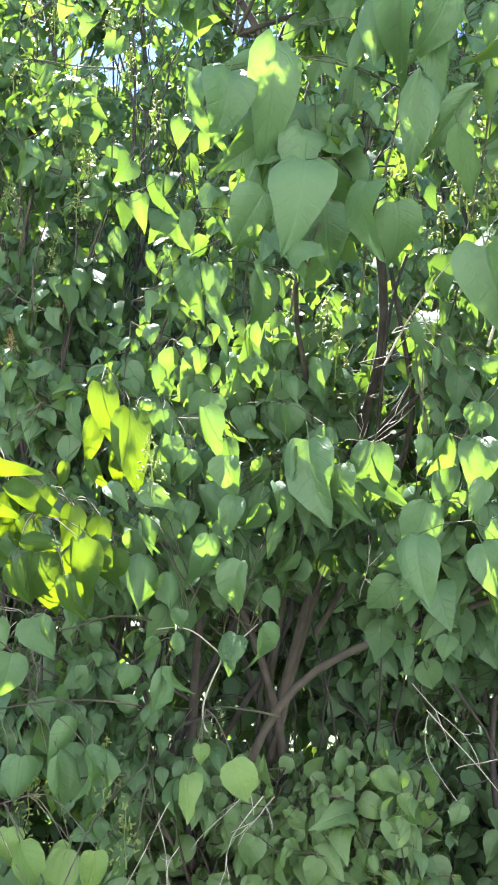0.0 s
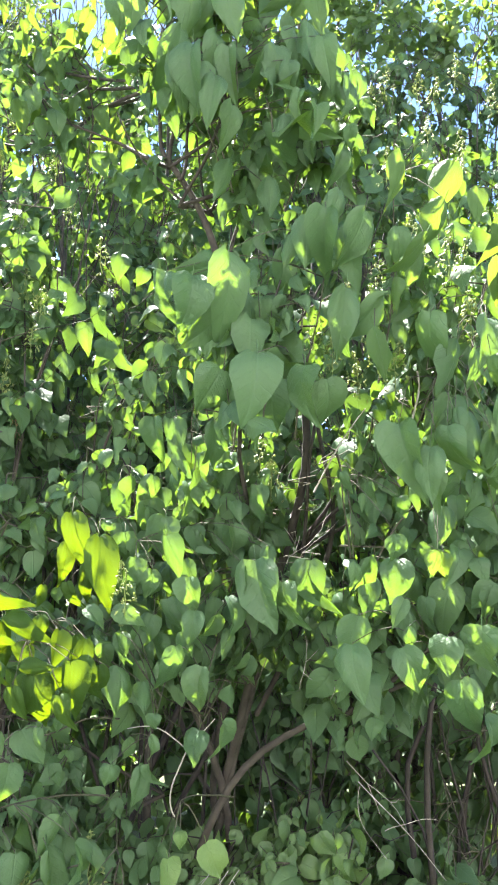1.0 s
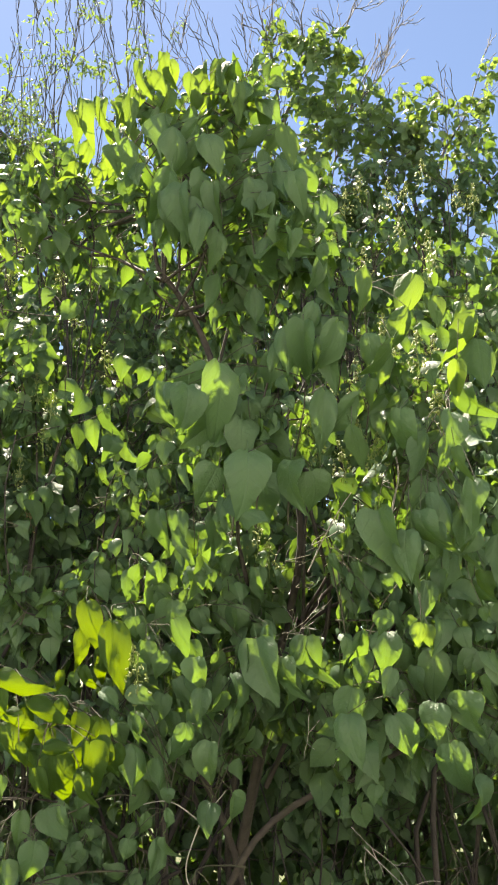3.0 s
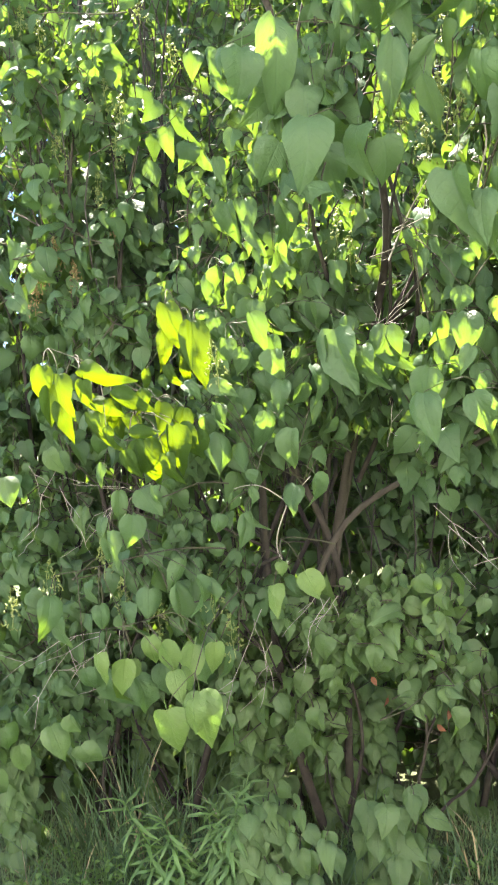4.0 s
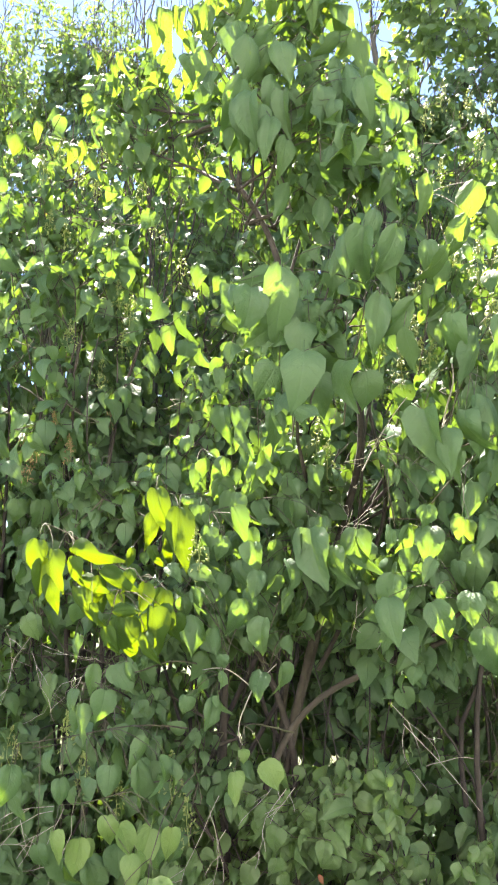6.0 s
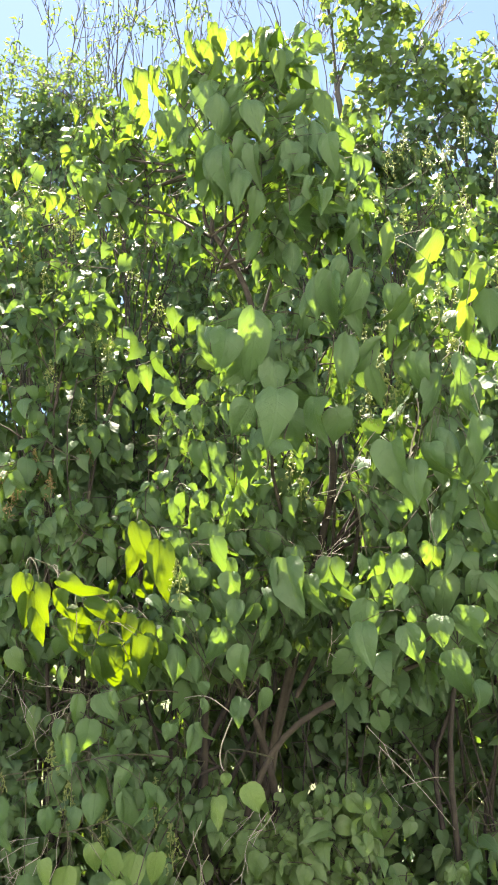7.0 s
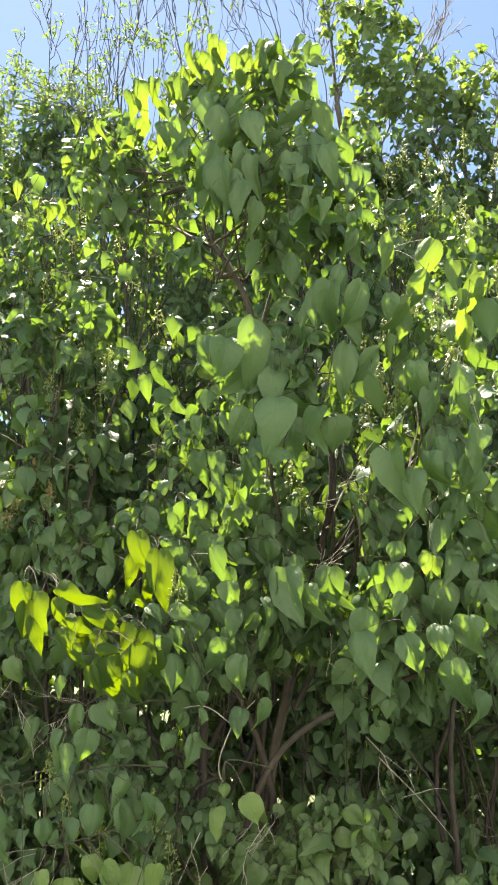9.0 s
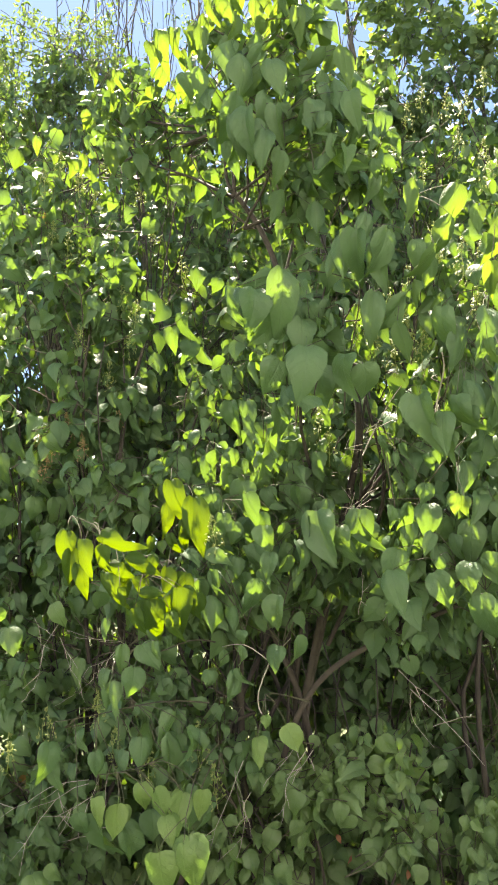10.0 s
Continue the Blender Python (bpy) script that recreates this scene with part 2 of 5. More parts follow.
class Leaves:
    """Leaves waiting to be built: places, ways, normals, sizes."""

    def __init__(self):
        self.rows = []

    def add(self, p, d, n, size):
        self.rows.append((*p, *d, *n, size))

    def table(self, hollows=()):
        a = np.array(self.rows)
        keep = a[:, 2] > 0.01
        for x, y, z, rx, ry, rz in hollows:
            q = (a[:, :3] - (x, y, z)) / (rx, ry, rz)
            keep &= (q ** 2).sum(1) > 1
        return a[keep]


def joined_leaves(name, a, shapes, material, g):
    """One mesh of many leaves."""
    build = Build()
    turn = frames_of(a[:, 3:6], a[:, 6:9])
    pick = g.integers(0, len(shapes), len(a))
    for k, (v, f, uv) in enumerate(shapes):
        sel = np.where(pick == k)[0]
        if not len(sel):
            continue
        w = np.einsum("nij,vj->nvi", turn[sel], v) * a[sel, 9][:, None, None] + a[sel, None, :3]
        faces = (f[None] + (np.arange(len(sel)) * len(v))[:, None, None]).reshape(-1, 4)
        build.add(w.reshape(-1, 3), faces, np.tile(uv, (len(sel), 1)))
    return build.mesh(name, material)


def leaf_meshes(name, shapes, material):
    out = []
    for v, f, uv in shapes:
        one = Build()
        one.add(v, f, uv)
        out.append(one.mesh(name, material))
    return out


def single_leaves(parent, a, meshes, g, name="leaf", wide=None):
    """Each leaf an object of its own, on shared meshes."""
    turn = frames_of(a[:, 3:6], a[:, 6:9])
    for k in range(len(a)):
        ob = new(name, meshes[g.integers(0, len(meshes))])
        ob.parent = parent
        s = a[k, 9]
        w = 1.0 if wide is None else wide[k]
        ob.matrix_basis = Matrix.Translation(a[k, :3]) @ Matrix(turn[k].tolist()).to_4x4() @ Matrix.Diagonal((s * w, s, s, 1.0))


def tube(build, points, r0, r1, sides=5):
    """A tapered stem along points."""
    p = np.asarray(points, float)
    t = unit(np.gradient(p, axis=0))
    ref = np.array([0.31, 0.9, 0.17])
    a = unit(np.cross(t, ref))
    b = np.cross(t, a)
    r = np.linspace(r0, r1, len(p))
    ang = np.linspace(0, 2 * math.pi, sides, endpoint=False)
    ring = p[:, None] + r[:, None, None] * (np.cos(ang)[None, :, None] * a[:, None] + np.sin(ang)[None, :, None] * b[:, None])
    m = len(p)
    faces = [(i * sides + j, i * sides + (j + 1) % sides, (i + 1) * sides + (j + 1) % sides, (i + 1) * sides + j) for i in range(m - 1) for j in range(sides)]
    uv = np.stack([np.tile(np.arange(sides) / sides, m), np.repeat(np.linspace(0, 1, m), sides)], -1)
    build.add(ring.reshape(-1, 3), faces, uv)


def bend(a, b, g, sag=0.0, wobble=0.04, steps=6):
    """Points of a crooked line from a to b."""
    a, b = np.asarray(a, float), np.asarray(b, float)
    s = np.linspace(0, 1, steps)[:, None]
    length = np.linalg.norm(b - a)
    kink = sum(g.normal(0, wobble * length / k, 3) * np.sin(k * np.pi * s) for k in (1, 2, 3))
    lift = np.zeros((steps, 3))
    lift[:, 2] = sag * length * (np.sin(np.pi * s[:, 0]))
    return a + (b - a) * s + kink + lift


def sprig(leaves, twigs, start, way, length, leaf, g, pairs=4, hang=0.72, face=(0.0, -0.66, 0.10), loose=0.74):
    """A shoot with opposite pairs of hanging leaves, smaller towards its end."""
    way = unit(way)
    end = np.asarray(start) + way * length
    line = bend(start, end, g, sag=-0.06, wobble=0.05, steps=5)
    if twigs is not None:
        tube(twigs, line, 0.0022, 0.0010, 3)
    side0 = unit(np.cross(way, g.normal(0, 1, 3)))
    for k in range(pairs):
        s = (k + 0.6) / pairs
        i = min(int(s * 4), 3)
        p = line[i] + (line[i + 1] - line[i]) * (s * 4 - i)
        side = side0 if k % 2 else np.cross(way, side0)
        for sg in (-1, 1):
            out = unit(side * sg + way * 0.5 + g.normal(0, 0.25, 3))
            dd = unit(out * (1 - hang) + np.array([0, -0.12, -1.0]) * hang + g.normal(0, 0.30, 3))
            big = leaf * g.uniform(0.5, 1.2) * (1.0 if k < pairs - 1 else 0.7)
            leaves.add(p + out * big * 0.25, dd, unit(np.asarray(face) + out * 0.4 + g.normal(0, loose, 3)), big)


def clump(leaves, twigs, stems, centre, radii, count, leaf, g, root=None, shell=0.5, hang=0.72, pairs=4, up=0.5, reach=0.26, gaps=()):
    """A rounded mass of sprigs, carried by a stem with side branches from its root."""
    c, r = np.asarray(centre, float), np.asarray(radii, float)
    limbs = []
    if root is not None:
        hub = c + np.array([0, r[1] * 0.4, -r[2] * 0.5])
        stem = bend(root, hub, g, wobble=0.03, steps=9)
        one = Build()
        tube(one, stem, g.uniform(0.005, 0.008) + 0.007 * (np.linalg.norm(hub - root) > 1.5), 0.0045, 6)
        stems.append(("stem", one))
        for _ in range(max(3, count // 14)):
            q = c + unit(g.normal(0, 1, 3)) * r * 0.6
            arm = bend(stem[g.integers(5, 9)], q, g, wobble=0.06, steps=6)
            one = Build()
            tube(one, arm, 0.0044, 0.0024, 4)
            stems.append(("branch", one))
            limbs.append(arm)
        joints = np.concatenate([arm[1:] for arm in limbs])
    for _ in range(count):
        q = unit(g.normal(0, 1, 3))
        p = c + q * r * (shell + (1 - shell) * g.random() ** 0.5)
        way = unit(q * r / r.max() + np.array([0, -0.15, up]) + g.normal(0, 0.3, 3))
        length = g.uniform(0.7, 1.3) * reach
        if len(gaps) and (((p - way * length * 0.5 - gaps[:, :3]) / gaps[:, 3:]) ** 2).sum(1).min() < 0.8:
            continue
        start = p - way * length
        sprig(leaves, twigs, start, way, length, leaf, g, pairs, hang)
        if limbs:
            near = joints[np.argmin(((joints - start) ** 2).sum(1))]
            tube(twigs, bend(near, start, g, steps=4), 0.0028, 0.0022, 3)


HEART_LITE = [r for r in HEART if r[0] != 0.92]
HEARTS = variants(HEART_LITE, 4, 24, 5)
HEARTS_FINE = [b for k in range(28) for b in variants(HEART, 7, 1, 600 + k, twist=0.25, droop=0.10 + 0.03 * ((k * 11) % 28), wave=0.03 + 0.004 * k, ripple=0.025 + 0.002 * ((k * 5) % 28))]
HEART_PLAIN = [(-0.05, 0.18), (0.12, 0.40), (0.40, 0.42), (0.74, 0.22), (1.0, 0.004)]
HEARTS_PLAIN = variants(HEART_PLAIN, 3, 16, 17, petiole=0.0)
OVALS = variants(OVAL, 3, 6, 7)

# ---- ground ----
def ground_height(x, y):
    if max(abs(x), abs(y - 2)) > 5:
        return 0.0
    return 0.03 * noise.noise((x * 0.9, y * 0.9, 0)) + 0.012 * noise.noise((x * 4, y * 4, 3))


def ground_sheet():
    bm = bmesh.new()
    xs = [-600, -60, -12] + [-4 + 0.25 * i for i in range(33)] + [12, 60, 600]
    ys = [-600, -60, -8] + [-2 + 0.25 * i for i in range(33)] + [14, 60, 600]
    grid = [[bm.verts.new((x, y, ground_height(x, y))) for x in xs] for y in ys]
    for i in range(len(ys) - 1):
        for j in range(len(xs) - 1):
            bm.faces.new((grid[i][j], grid[i][j + 1], grid[i + 1][j + 1], grid[i + 1][j]))
    me = bpy.data.meshes.new("ground")
    bm.to_mesh(me)
    bm.free()
    me.materials.append(SOIL)
    for p in me.polygons:
        p.use_smooth = True
    return tagged(new("ground", me), "shaded soil with short grass under tall shrubs", "ground", kind="structure")


ground_sheet()


def bounce_wall():
    """Unseen added wall that closes the lawn behind the walk and bounces sunlight forward."""
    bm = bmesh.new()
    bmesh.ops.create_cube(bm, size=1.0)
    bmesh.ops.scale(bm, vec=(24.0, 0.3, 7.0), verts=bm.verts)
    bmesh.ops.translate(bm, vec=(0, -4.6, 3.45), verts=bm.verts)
    me = bpy.data.meshes.new("added_bounce_wall")
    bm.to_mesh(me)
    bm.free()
    me.materials.append(BOUNCE_PLASTER)
    return tagged(new("added_bounce_wall", me), "unseen pale plastered wall added to bounce sunlight onto the shrubs", "wall", kind="structure")


bounce_wall()

LILAC_MESHES = leaf_meshes("lilac_leaf", HEARTS_FINE, LILAC)
HEARTS_YOUNG = [b for k, (arch, wide) in enumerate(((0.0, 0.92), (0.1, 0.86), (0.2, 0.80), (0.35, 0.90), (0.5, 0.84))) for b in variants(HEART, 7, 4, 610 + k, twist=0.22, arch=arch, wide=wide, droop=0.30 + 0.16 * k, wave=0.04 + 0.015 * k)]
YOUNG_MESHES = leaf_meshes("young_leaf", HEARTS_YOUNG, LILAC_YOUNG)
# leaves with sunlight put into their colour, for the crown and right shoots
SUN_TINT_MESHES = leaf_meshes("sun_tinted_leaf", HEARTS_YOUNG + HEARTS_FINE[:8], LILAC_SUN_TINT)
SUCKER_MESHES = leaf_meshes("shoot_leaf", HEARTS_FINE, SUCKER)


def shrub(name, at, label, clumps, seed, roots, hollows=(), singles=250, group="", material=None, meshes=None, dense=1.0, fine=1.0, own=False, **kw):
    """A shrub: stems from the ground, branches, twigs and a crown of leaves; the nearest leaves are single."""
    ob = thing(name, at, label, "shrub", group)
    g = rng_of(seed)
    leaves, twigs, stems = Leaves(), Build(), []
    at = np.array(at, float)
    gaps = np.array(hollows) - np.array([*at, 0, 0, 0])
    for k, (x, y, z, rx, ry, rz, count, leaf) in enumerate(clumps):
        if own:
            g = rng_of(seed * 1000 + k)
        below = [r for r in roots if r[2] < z - 0.15] or list(roots)
        root = np.array(min(below, key=lambda r: (r[0] - x) ** 2 + (r[1] - y) ** 2 + (r[2] - z) ** 2)) - at
        clump(leaves, twigs, stems, np.array((x, y, z)) - at, (rx, ry, rz), int(count * dense), leaf * fine, g, root, gaps=gaps, **kw)
    for kind, one in stems:
        part(kind, one.mesh(kind, BARK), ob)
    part("twig_mass", twigs.mesh("twig_mass", TWIG), ob, kind="stuff")
    a = leaves.table([(x - at[0], y - at[1], z - at[2], rx, ry, rz) for x, y, z, rx, ry, rz in hollows])
    a = a[np.argsort(a[:, 1])]
    single_leaves(ob, a[:singles], meshes or LILAC_MESHES, g)
    a = a[singles:]
    back = a[:, 1] + at[1] > 2.62
    for shapes, some in ((HEARTS, a[~back]), (HEARTS_PLAIN, a[back])):
        if len(some):
            part("foliage", joined_leaves("foliage", some, shapes, material or LILAC, g), ob, kind="stuff")
    return ob


# open dark hollows between the boughs
HOLLOWS = [
    (-0.06, 1.70, 2.78, 0.14, 0.50, 0.23),
    (0.80, 2.30, 1.06, 0.34, 0.70, 0.28),
    (1.00, 2.30, 0.92, 0.28, 0.65, 0.25),
    (-0.74, 2.15, 1.33, 0.28, 0.60, 0.18),
    (0.00, 2.36, 1.22, 0.28, 0.80, 0.21),
    (0.14, 2.45, 0.44, 0.12, 0.40, 0.16),
    (0.17, 2.40, 0.66, 0.09, 0.35, 0.14),
    (0.46, 2.35, 0.42, 0.14, 0.35, 0.24),
    (-0.62, 2.40, 0.30, 0.30, 0.40, 0.24),
    (-0.10, 2.40, 0.20, 0.10, 0.40, 0.14),
    (0.66, 1.95, 1.10, 0.20, 0.45, 0.20),
    (-0.68, 1.85, 1.40, 0.16, 0.40, 0.13),
    (-0.38, 2.40, 2.82, 0.14, 0.25, 0.15),
]
HOLLOWS += [
    (0.26, 1.90, 2.08, 0.13, 0.35, 0.13),
    (-0.66, 2.15, 0.26, 0.30, 0.45, 0.22),
    (-0.09, 1.98, 2.80, 0.08, 0.34, 0.15),
    (-0.13, 2.15, 3.05, 0.07, 0.25, 0.12),
    (0.28, 1.85, 1.90, 0.11, 0.45, 0.15),
    (0.12, 2.00, 1.40, 0.18, 0.45, 0.09),
]
# gaps that let the sun through to lower leaves
def shaft(x, y, z, rx, ry, rz, count):
    """A row of gaps along the sun's way."""
    step = sun_dir * 0.25
    return [(x + step.x * k, y + step.y * k, z + step.z * k, rx, ry, rz) for k in range(count)]


HOLLOWS += shaft(-0.52, 1.60, 1.62, 0.22, 0.13, 0.16, 12)
HOLLOWS += shaft(-0.34, 1.80, 1.72, 0.16, 0.13, 0.16, 12)
HOLLOWS += shaft(-0.42, 1.66, 1.62, 0.18, 0.12, 0.15, 12)
HOLLOWS += shaft(-0.50, 2.62, 2.95, 0.20, 0.14, 0.18, 7)
HOLLOWS += shaft(-0.30, 2.62, 2.70, 0.14, 0.12, 0.18, 7)
HOLLOWS += shaft(0.44, 1.66, 2.15, 0.11, 0.08, 0.14, 10)
HOLLOWS += shaft(-0.02, 1.86, 1.92, 0.12, 0.08, 0.14, 11)
HOLLOWS += shaft(-0.45, 2.45, 2.10, 0.14, 0.10, 0.16, 9)
HOLLOWS += shaft(0.62, 1.40, 2.20, 0.10, 0.07, 0.12, 8)
spread = rng_of(77)
for _ in range(22):
    HOLLOWS += shaft(spread.uniform(-1.35, -0.15), spread.uniform(2.35, 2.65), spread.uniform(1.75, 3.20), *spread.uniform(0.07, 0.11, 2), 0.15, 7)
for _ in range(9):
    HOLLOWS += shaft(spread.uniform(0.15, 1.20), spread.uniform(2.60, 3.10), spread.uniform(2.80, 3.80), *spread.uniform(0.09, 0.13, 2), 0.16, 7)
for _ in range(7):
    HOLLOWS += shaft(spread.uniform(-0.15, 1.15), spread.uniform(2.10, 2.60), spread.uniform(2.10, 3.40), *spread.uniform(0.07, 0.11, 2), 0.15, 7)
FRONT_ROOTS = [(-0.15, 1.92, 3.16), (-0.06, 1.92, 3.14), (0.03, 2.30, 1.42), (-0.13, 1.94, 2.90), (-0.10, 1.94, 2.78), (0.34, 1.96, 1.35), (-0.10, 2.35, 1.70), (0.08, 2.12, 1.80), (0.27, 2.28, 1.80), (-0.15, 2.50, 1.05), (0.32, 2.15, 2.30), (-0.05, 2.38, 2.35), (0.14, 2.72, 0.1)]
FRONT_MASSES = [
    (-0.36, 2.10, 1.62, 0.26, 0.22, 0.20, 34, 0.085),
    (-0.62, 2.20, 1.95, 0.24, 0.14, 0.14, 22, 0.080),
    (-0.32, 2.25, 2.00, 0.24, 0.14, 0.16, 22, 0.080),
    (-0.55, 2.05, 1.22, 0.24, 0.12, 0.16, 24, 0.080),
    (0.00, 2.10, 1.60, 0.34, 0.20, 0.20, 40, 0.090),
    (0.40, 1.95, 1.60, 0.26, 0.22, 0.28, 40, 0.090),
    (0.05, 2.05, 2.05, 0.32, 0.22, 0.24, 34, 0.090),
    (0.12, 1.80, 2.45, 0.30, 0.20, 0.26, 22, 0.095),
    (0.60, 1.75, 2.35, 0.24, 0.24, 0.36, 34, 0.095),
    (0.72, 1.75, 1.75, 0.22, 0.24, 0.26, 26, 0.090),
]
FRONT_MORE_MASSES = [
    (0.00, 1.95, 2.95, 0.34, 0.22, 0.30, 27, 0.095),
    (-0.10, 1.85, 3.28, 0.36, 0.20, 0.16, 19, 0.095),
    (0.00, 1.72, 3.42, 0.30, 0.14, 0.10, 16, 0.090),
    (0.22, 1.76, 3.20, 0.20, 0.14, 0.10, 10, 0.090),
    (0.26, 1.88, 3.04, 0.22, 0.20, 0.14, 18, 0.095),
    (-0.45, 2.15, 3.28, 0.32, 0.20, 0.25, 12, 0.085),
    (-0.52, 2.25, 3.50, 0.32, 0.18, 0.16, 9, 0.085),
    (0.10, 1.55, 2.32, 0.22, 0.07, 0.14, 6, 0.115),
    (0.05, 1.58, 3.02, 0.20, 0.07, 0.12, 6, 0.115),
    (0.00, 1.62, 3.38, 0.34, 0.10, 0.12, 6, 0.092),
]
FRONT_OUTER_MASSES = [
    (0.42, 1.96, 2.10, 0.20, 0.12, 0.10, 22, 0.090),
    (-0.75, 2.50, 3.45, 0.30, 0.15, 0.20, 10, 0.090),
    (-0.98, 2.70, 3.52, 0.30, 0.15, 0.25, 11, 0.092),
    (0.62, 2.12, 2.06, 0.34, 0.16, 0.14, 40, 0.090),
    (0.25, 2.25, 2.02, 0.22, 0.12, 0.12, 16, 0.090),
    (-0.62, 2.20, 1.48, 0.34, 0.20, 0.18, 34, 0.085),
    (-0.10, 2.30, 1.58, 0.40, 0.18, 0.15, 34, 0.088),
    (0.52, 2.20, 1.55, 0.34, 0.20, 0.18, 34, 0.090),
    (-0.60, 2.30, 3.60, 0.22, 0.15, 0.14, 6, 0.085),
    (-0.35, 2.15, 1.10, 0.30, 0.20, 0.24, 36, 0.085),
]
lilac = shrub("lilac_shrub", (0.0, 2.65, 0), "tall lilac shrub with drooping heart-shaped leaves, lit from behind", FRONT_MASSES + FRONT_MORE_MASSES + FRONT_OUTER_MASSES, 11, FRONT_ROOTS, HOLLOWS, singles=60, dense=1.0, fine=0.94, own=True)

low_lilac = shrub("lilac_shrub", (0.15, 2.62, 0), "low young lilac growth with paler leaves under taller shrubs", [
    (0.25, 2.30, 0.85, 0.36, 0.18, 0.28, 46, 0.085),
    (-0.10, 2.45, 0.70, 0.45, 0.18, 0.38, 50, 0.082),
    (0.60, 2.25, 0.62, 0.30, 0.20, 0.28, 26, 0.088),
    (0.02, 2.22, 0.92, 0.22, 0.12, 0.14, 18, 0.080),
], 14, [(0.15, 2.62, 0), (0.3, 2.6, 0), (0.0, 2.6, 0)], HOLLOWS, singles=120, material=SUCKER, meshes=SUCKER_MESHES)

# single boughs of the front shrub: leaf base, length, lean of the hanging leaf, breadth
YELLOW_TIP = [(-0.630, 1.56, 1.701, 0.104, -6, 0.83), (-0.622, 1.58, 1.652, 0.111, -0, 0.49), (-0.580, 1.53, 1.674, 0.109, 10, 0.72), (-0.602, 1.59, 1.610, 0.103, 13, 0.57), (-0.534, 1.55, 1.684, 0.120, 52, 0.62), (-0.522, 1.54, 1.656, 0.090, -1, 0.84), (-0.532, 1.59, 1.579, 0.110, -4, 0.79), (-0.472, 1.53, 1.536, 0.056, 8, 0.66), (-0.512, 1.57, 1.604, 0.081, 55, 0.52), (-0.459, 1.57, 1.626, 0.102, 61, 0.52)]
YELLOW_BASE = [(-0.386, 1.60, 1.626, 0.063, 10, 0.91), (-0.444, 1.62, 1.566, 0.084, 3, 0.92), (-0.423, 1.57, 1.520, 0.071, 87, 0.66), (-0.412, 1.63, 1.497, 0.097, 3, 0.79), (-0.443, 1.59, 1.476, 0.082, 9, 0.75), (-0.319, 1.58, 1.526, 0.139, -1, 0.68), (-0.311, 1.63, 1.530, 0.105, 24, 0.59), (-0.338, 1.57, 1.460, 0.080, 2, 0.82), (-0.401, 1.61, 1.497, 0.128, 9, 0.75)]
UPRIGHT_SHOOT = [(-0.368, 1.86, 1.877, 0.153, 14, 0.36), (-0.380, 1.88, 1.803, 0.106, -18, 0.65), (-0.292, 1.83, 1.813, 0.181, 4, 0.48), (-0.331, 1.89, 1.749, 0.106, -5, 0.61), (-0.373, 1.85, 1.704, 0.079, 6, 0.70), (-0.432, 1.84, 1.696, 0.062, 11, 0.54)]
MIDDLE_FRINGE = [(-0.312, 1.74, 1.638, 0.067, 41, 0.72), (-0.248, 1.76, 1.633, 0.083, 69, 0.61), (-0.225, 1.71, 1.579, 0.080, -10, 0.86), (-0.231, 1.77, 1.500, 0.111, -3, 0.91), (-0.170, 1.73, 1.468, 0.083, 12, 0.62), (-0.145, 1.72, 1.398, 0.039, 6, 1.11), (-0.206, 1.77, 1.338, 0.059, 9, 0.82), (-0.152, 1.71, 1.353, 0.053, 4, 0.82), (-0.244, 1.75, 1.282, 0.053, -7, 1.07), (-0.179, 1.75, 1.281, 0.099, -13, 0.69), (-0.156, 1.71, 1.290, 0.058, 14, 0.48)]
LOW_LEFT_FRINGE = [(-0.500, 1.70, 1.370, 0.090, -5, 0.43), (-0.445, 1.72, 1.368, 0.091, 20, 0.98), (-0.460, 1.67, 1.305, 0.089, 5, 0.98), (-0.559, 1.73, 1.300, 0.077, -6, 0.59), (-0.533, 1.69, 1.265, 0.106, -0, 0.54), (-0.402, 1.68, 1.377, 0.060, 8, 0.58)]
CENTRE_BOUGH = [(0.099, 1.78, 1.750, 0.175, -2, 0.87), (0.237, 1.80, 1.750, 0.152, 1, 0.51), (0.164, 1.75, 1.696, 0.123, 2, 0.46), (0.029, 1.81, 1.661, 0.117, -1, 0.61), (-0.063, 1.77, 1.710, 0.085, 5, 1.08), (-0.121, 1.76, 1.811, 0.112, 9, 0.81), (-0.083, 1.81, 1.579, 0.075, 27, 0.82), (-0.097, 1.75, 1.546, 0.127, 4, 0.71), (0.015, 1.79, 1.368, 0.099, 8, 1.03), (-0.033, 1.79, 1.496, 0.112, 4, 0.82)]
RIGHT_BOUGH = [(0.296, 1.58, 1.554, 0.125, 2, 0.72), (0.414, 1.60, 1.545, 0.116, 7, 0.79), (0.411, 1.55, 1.653, 0.070, -21, 0.37), (0.318, 1.61, 1.615, 0.108, -12, 1.05), (0.549, 1.57, 1.580, 0.060, 1, 0.63), (0.531, 1.56, 1.477, 0.150, 3, 0.50), (0.597, 1.61, 1.394, 0.108, 2, 1.08), (0.582, 1.55, 1.593, 0.110, 2, 1.28)]
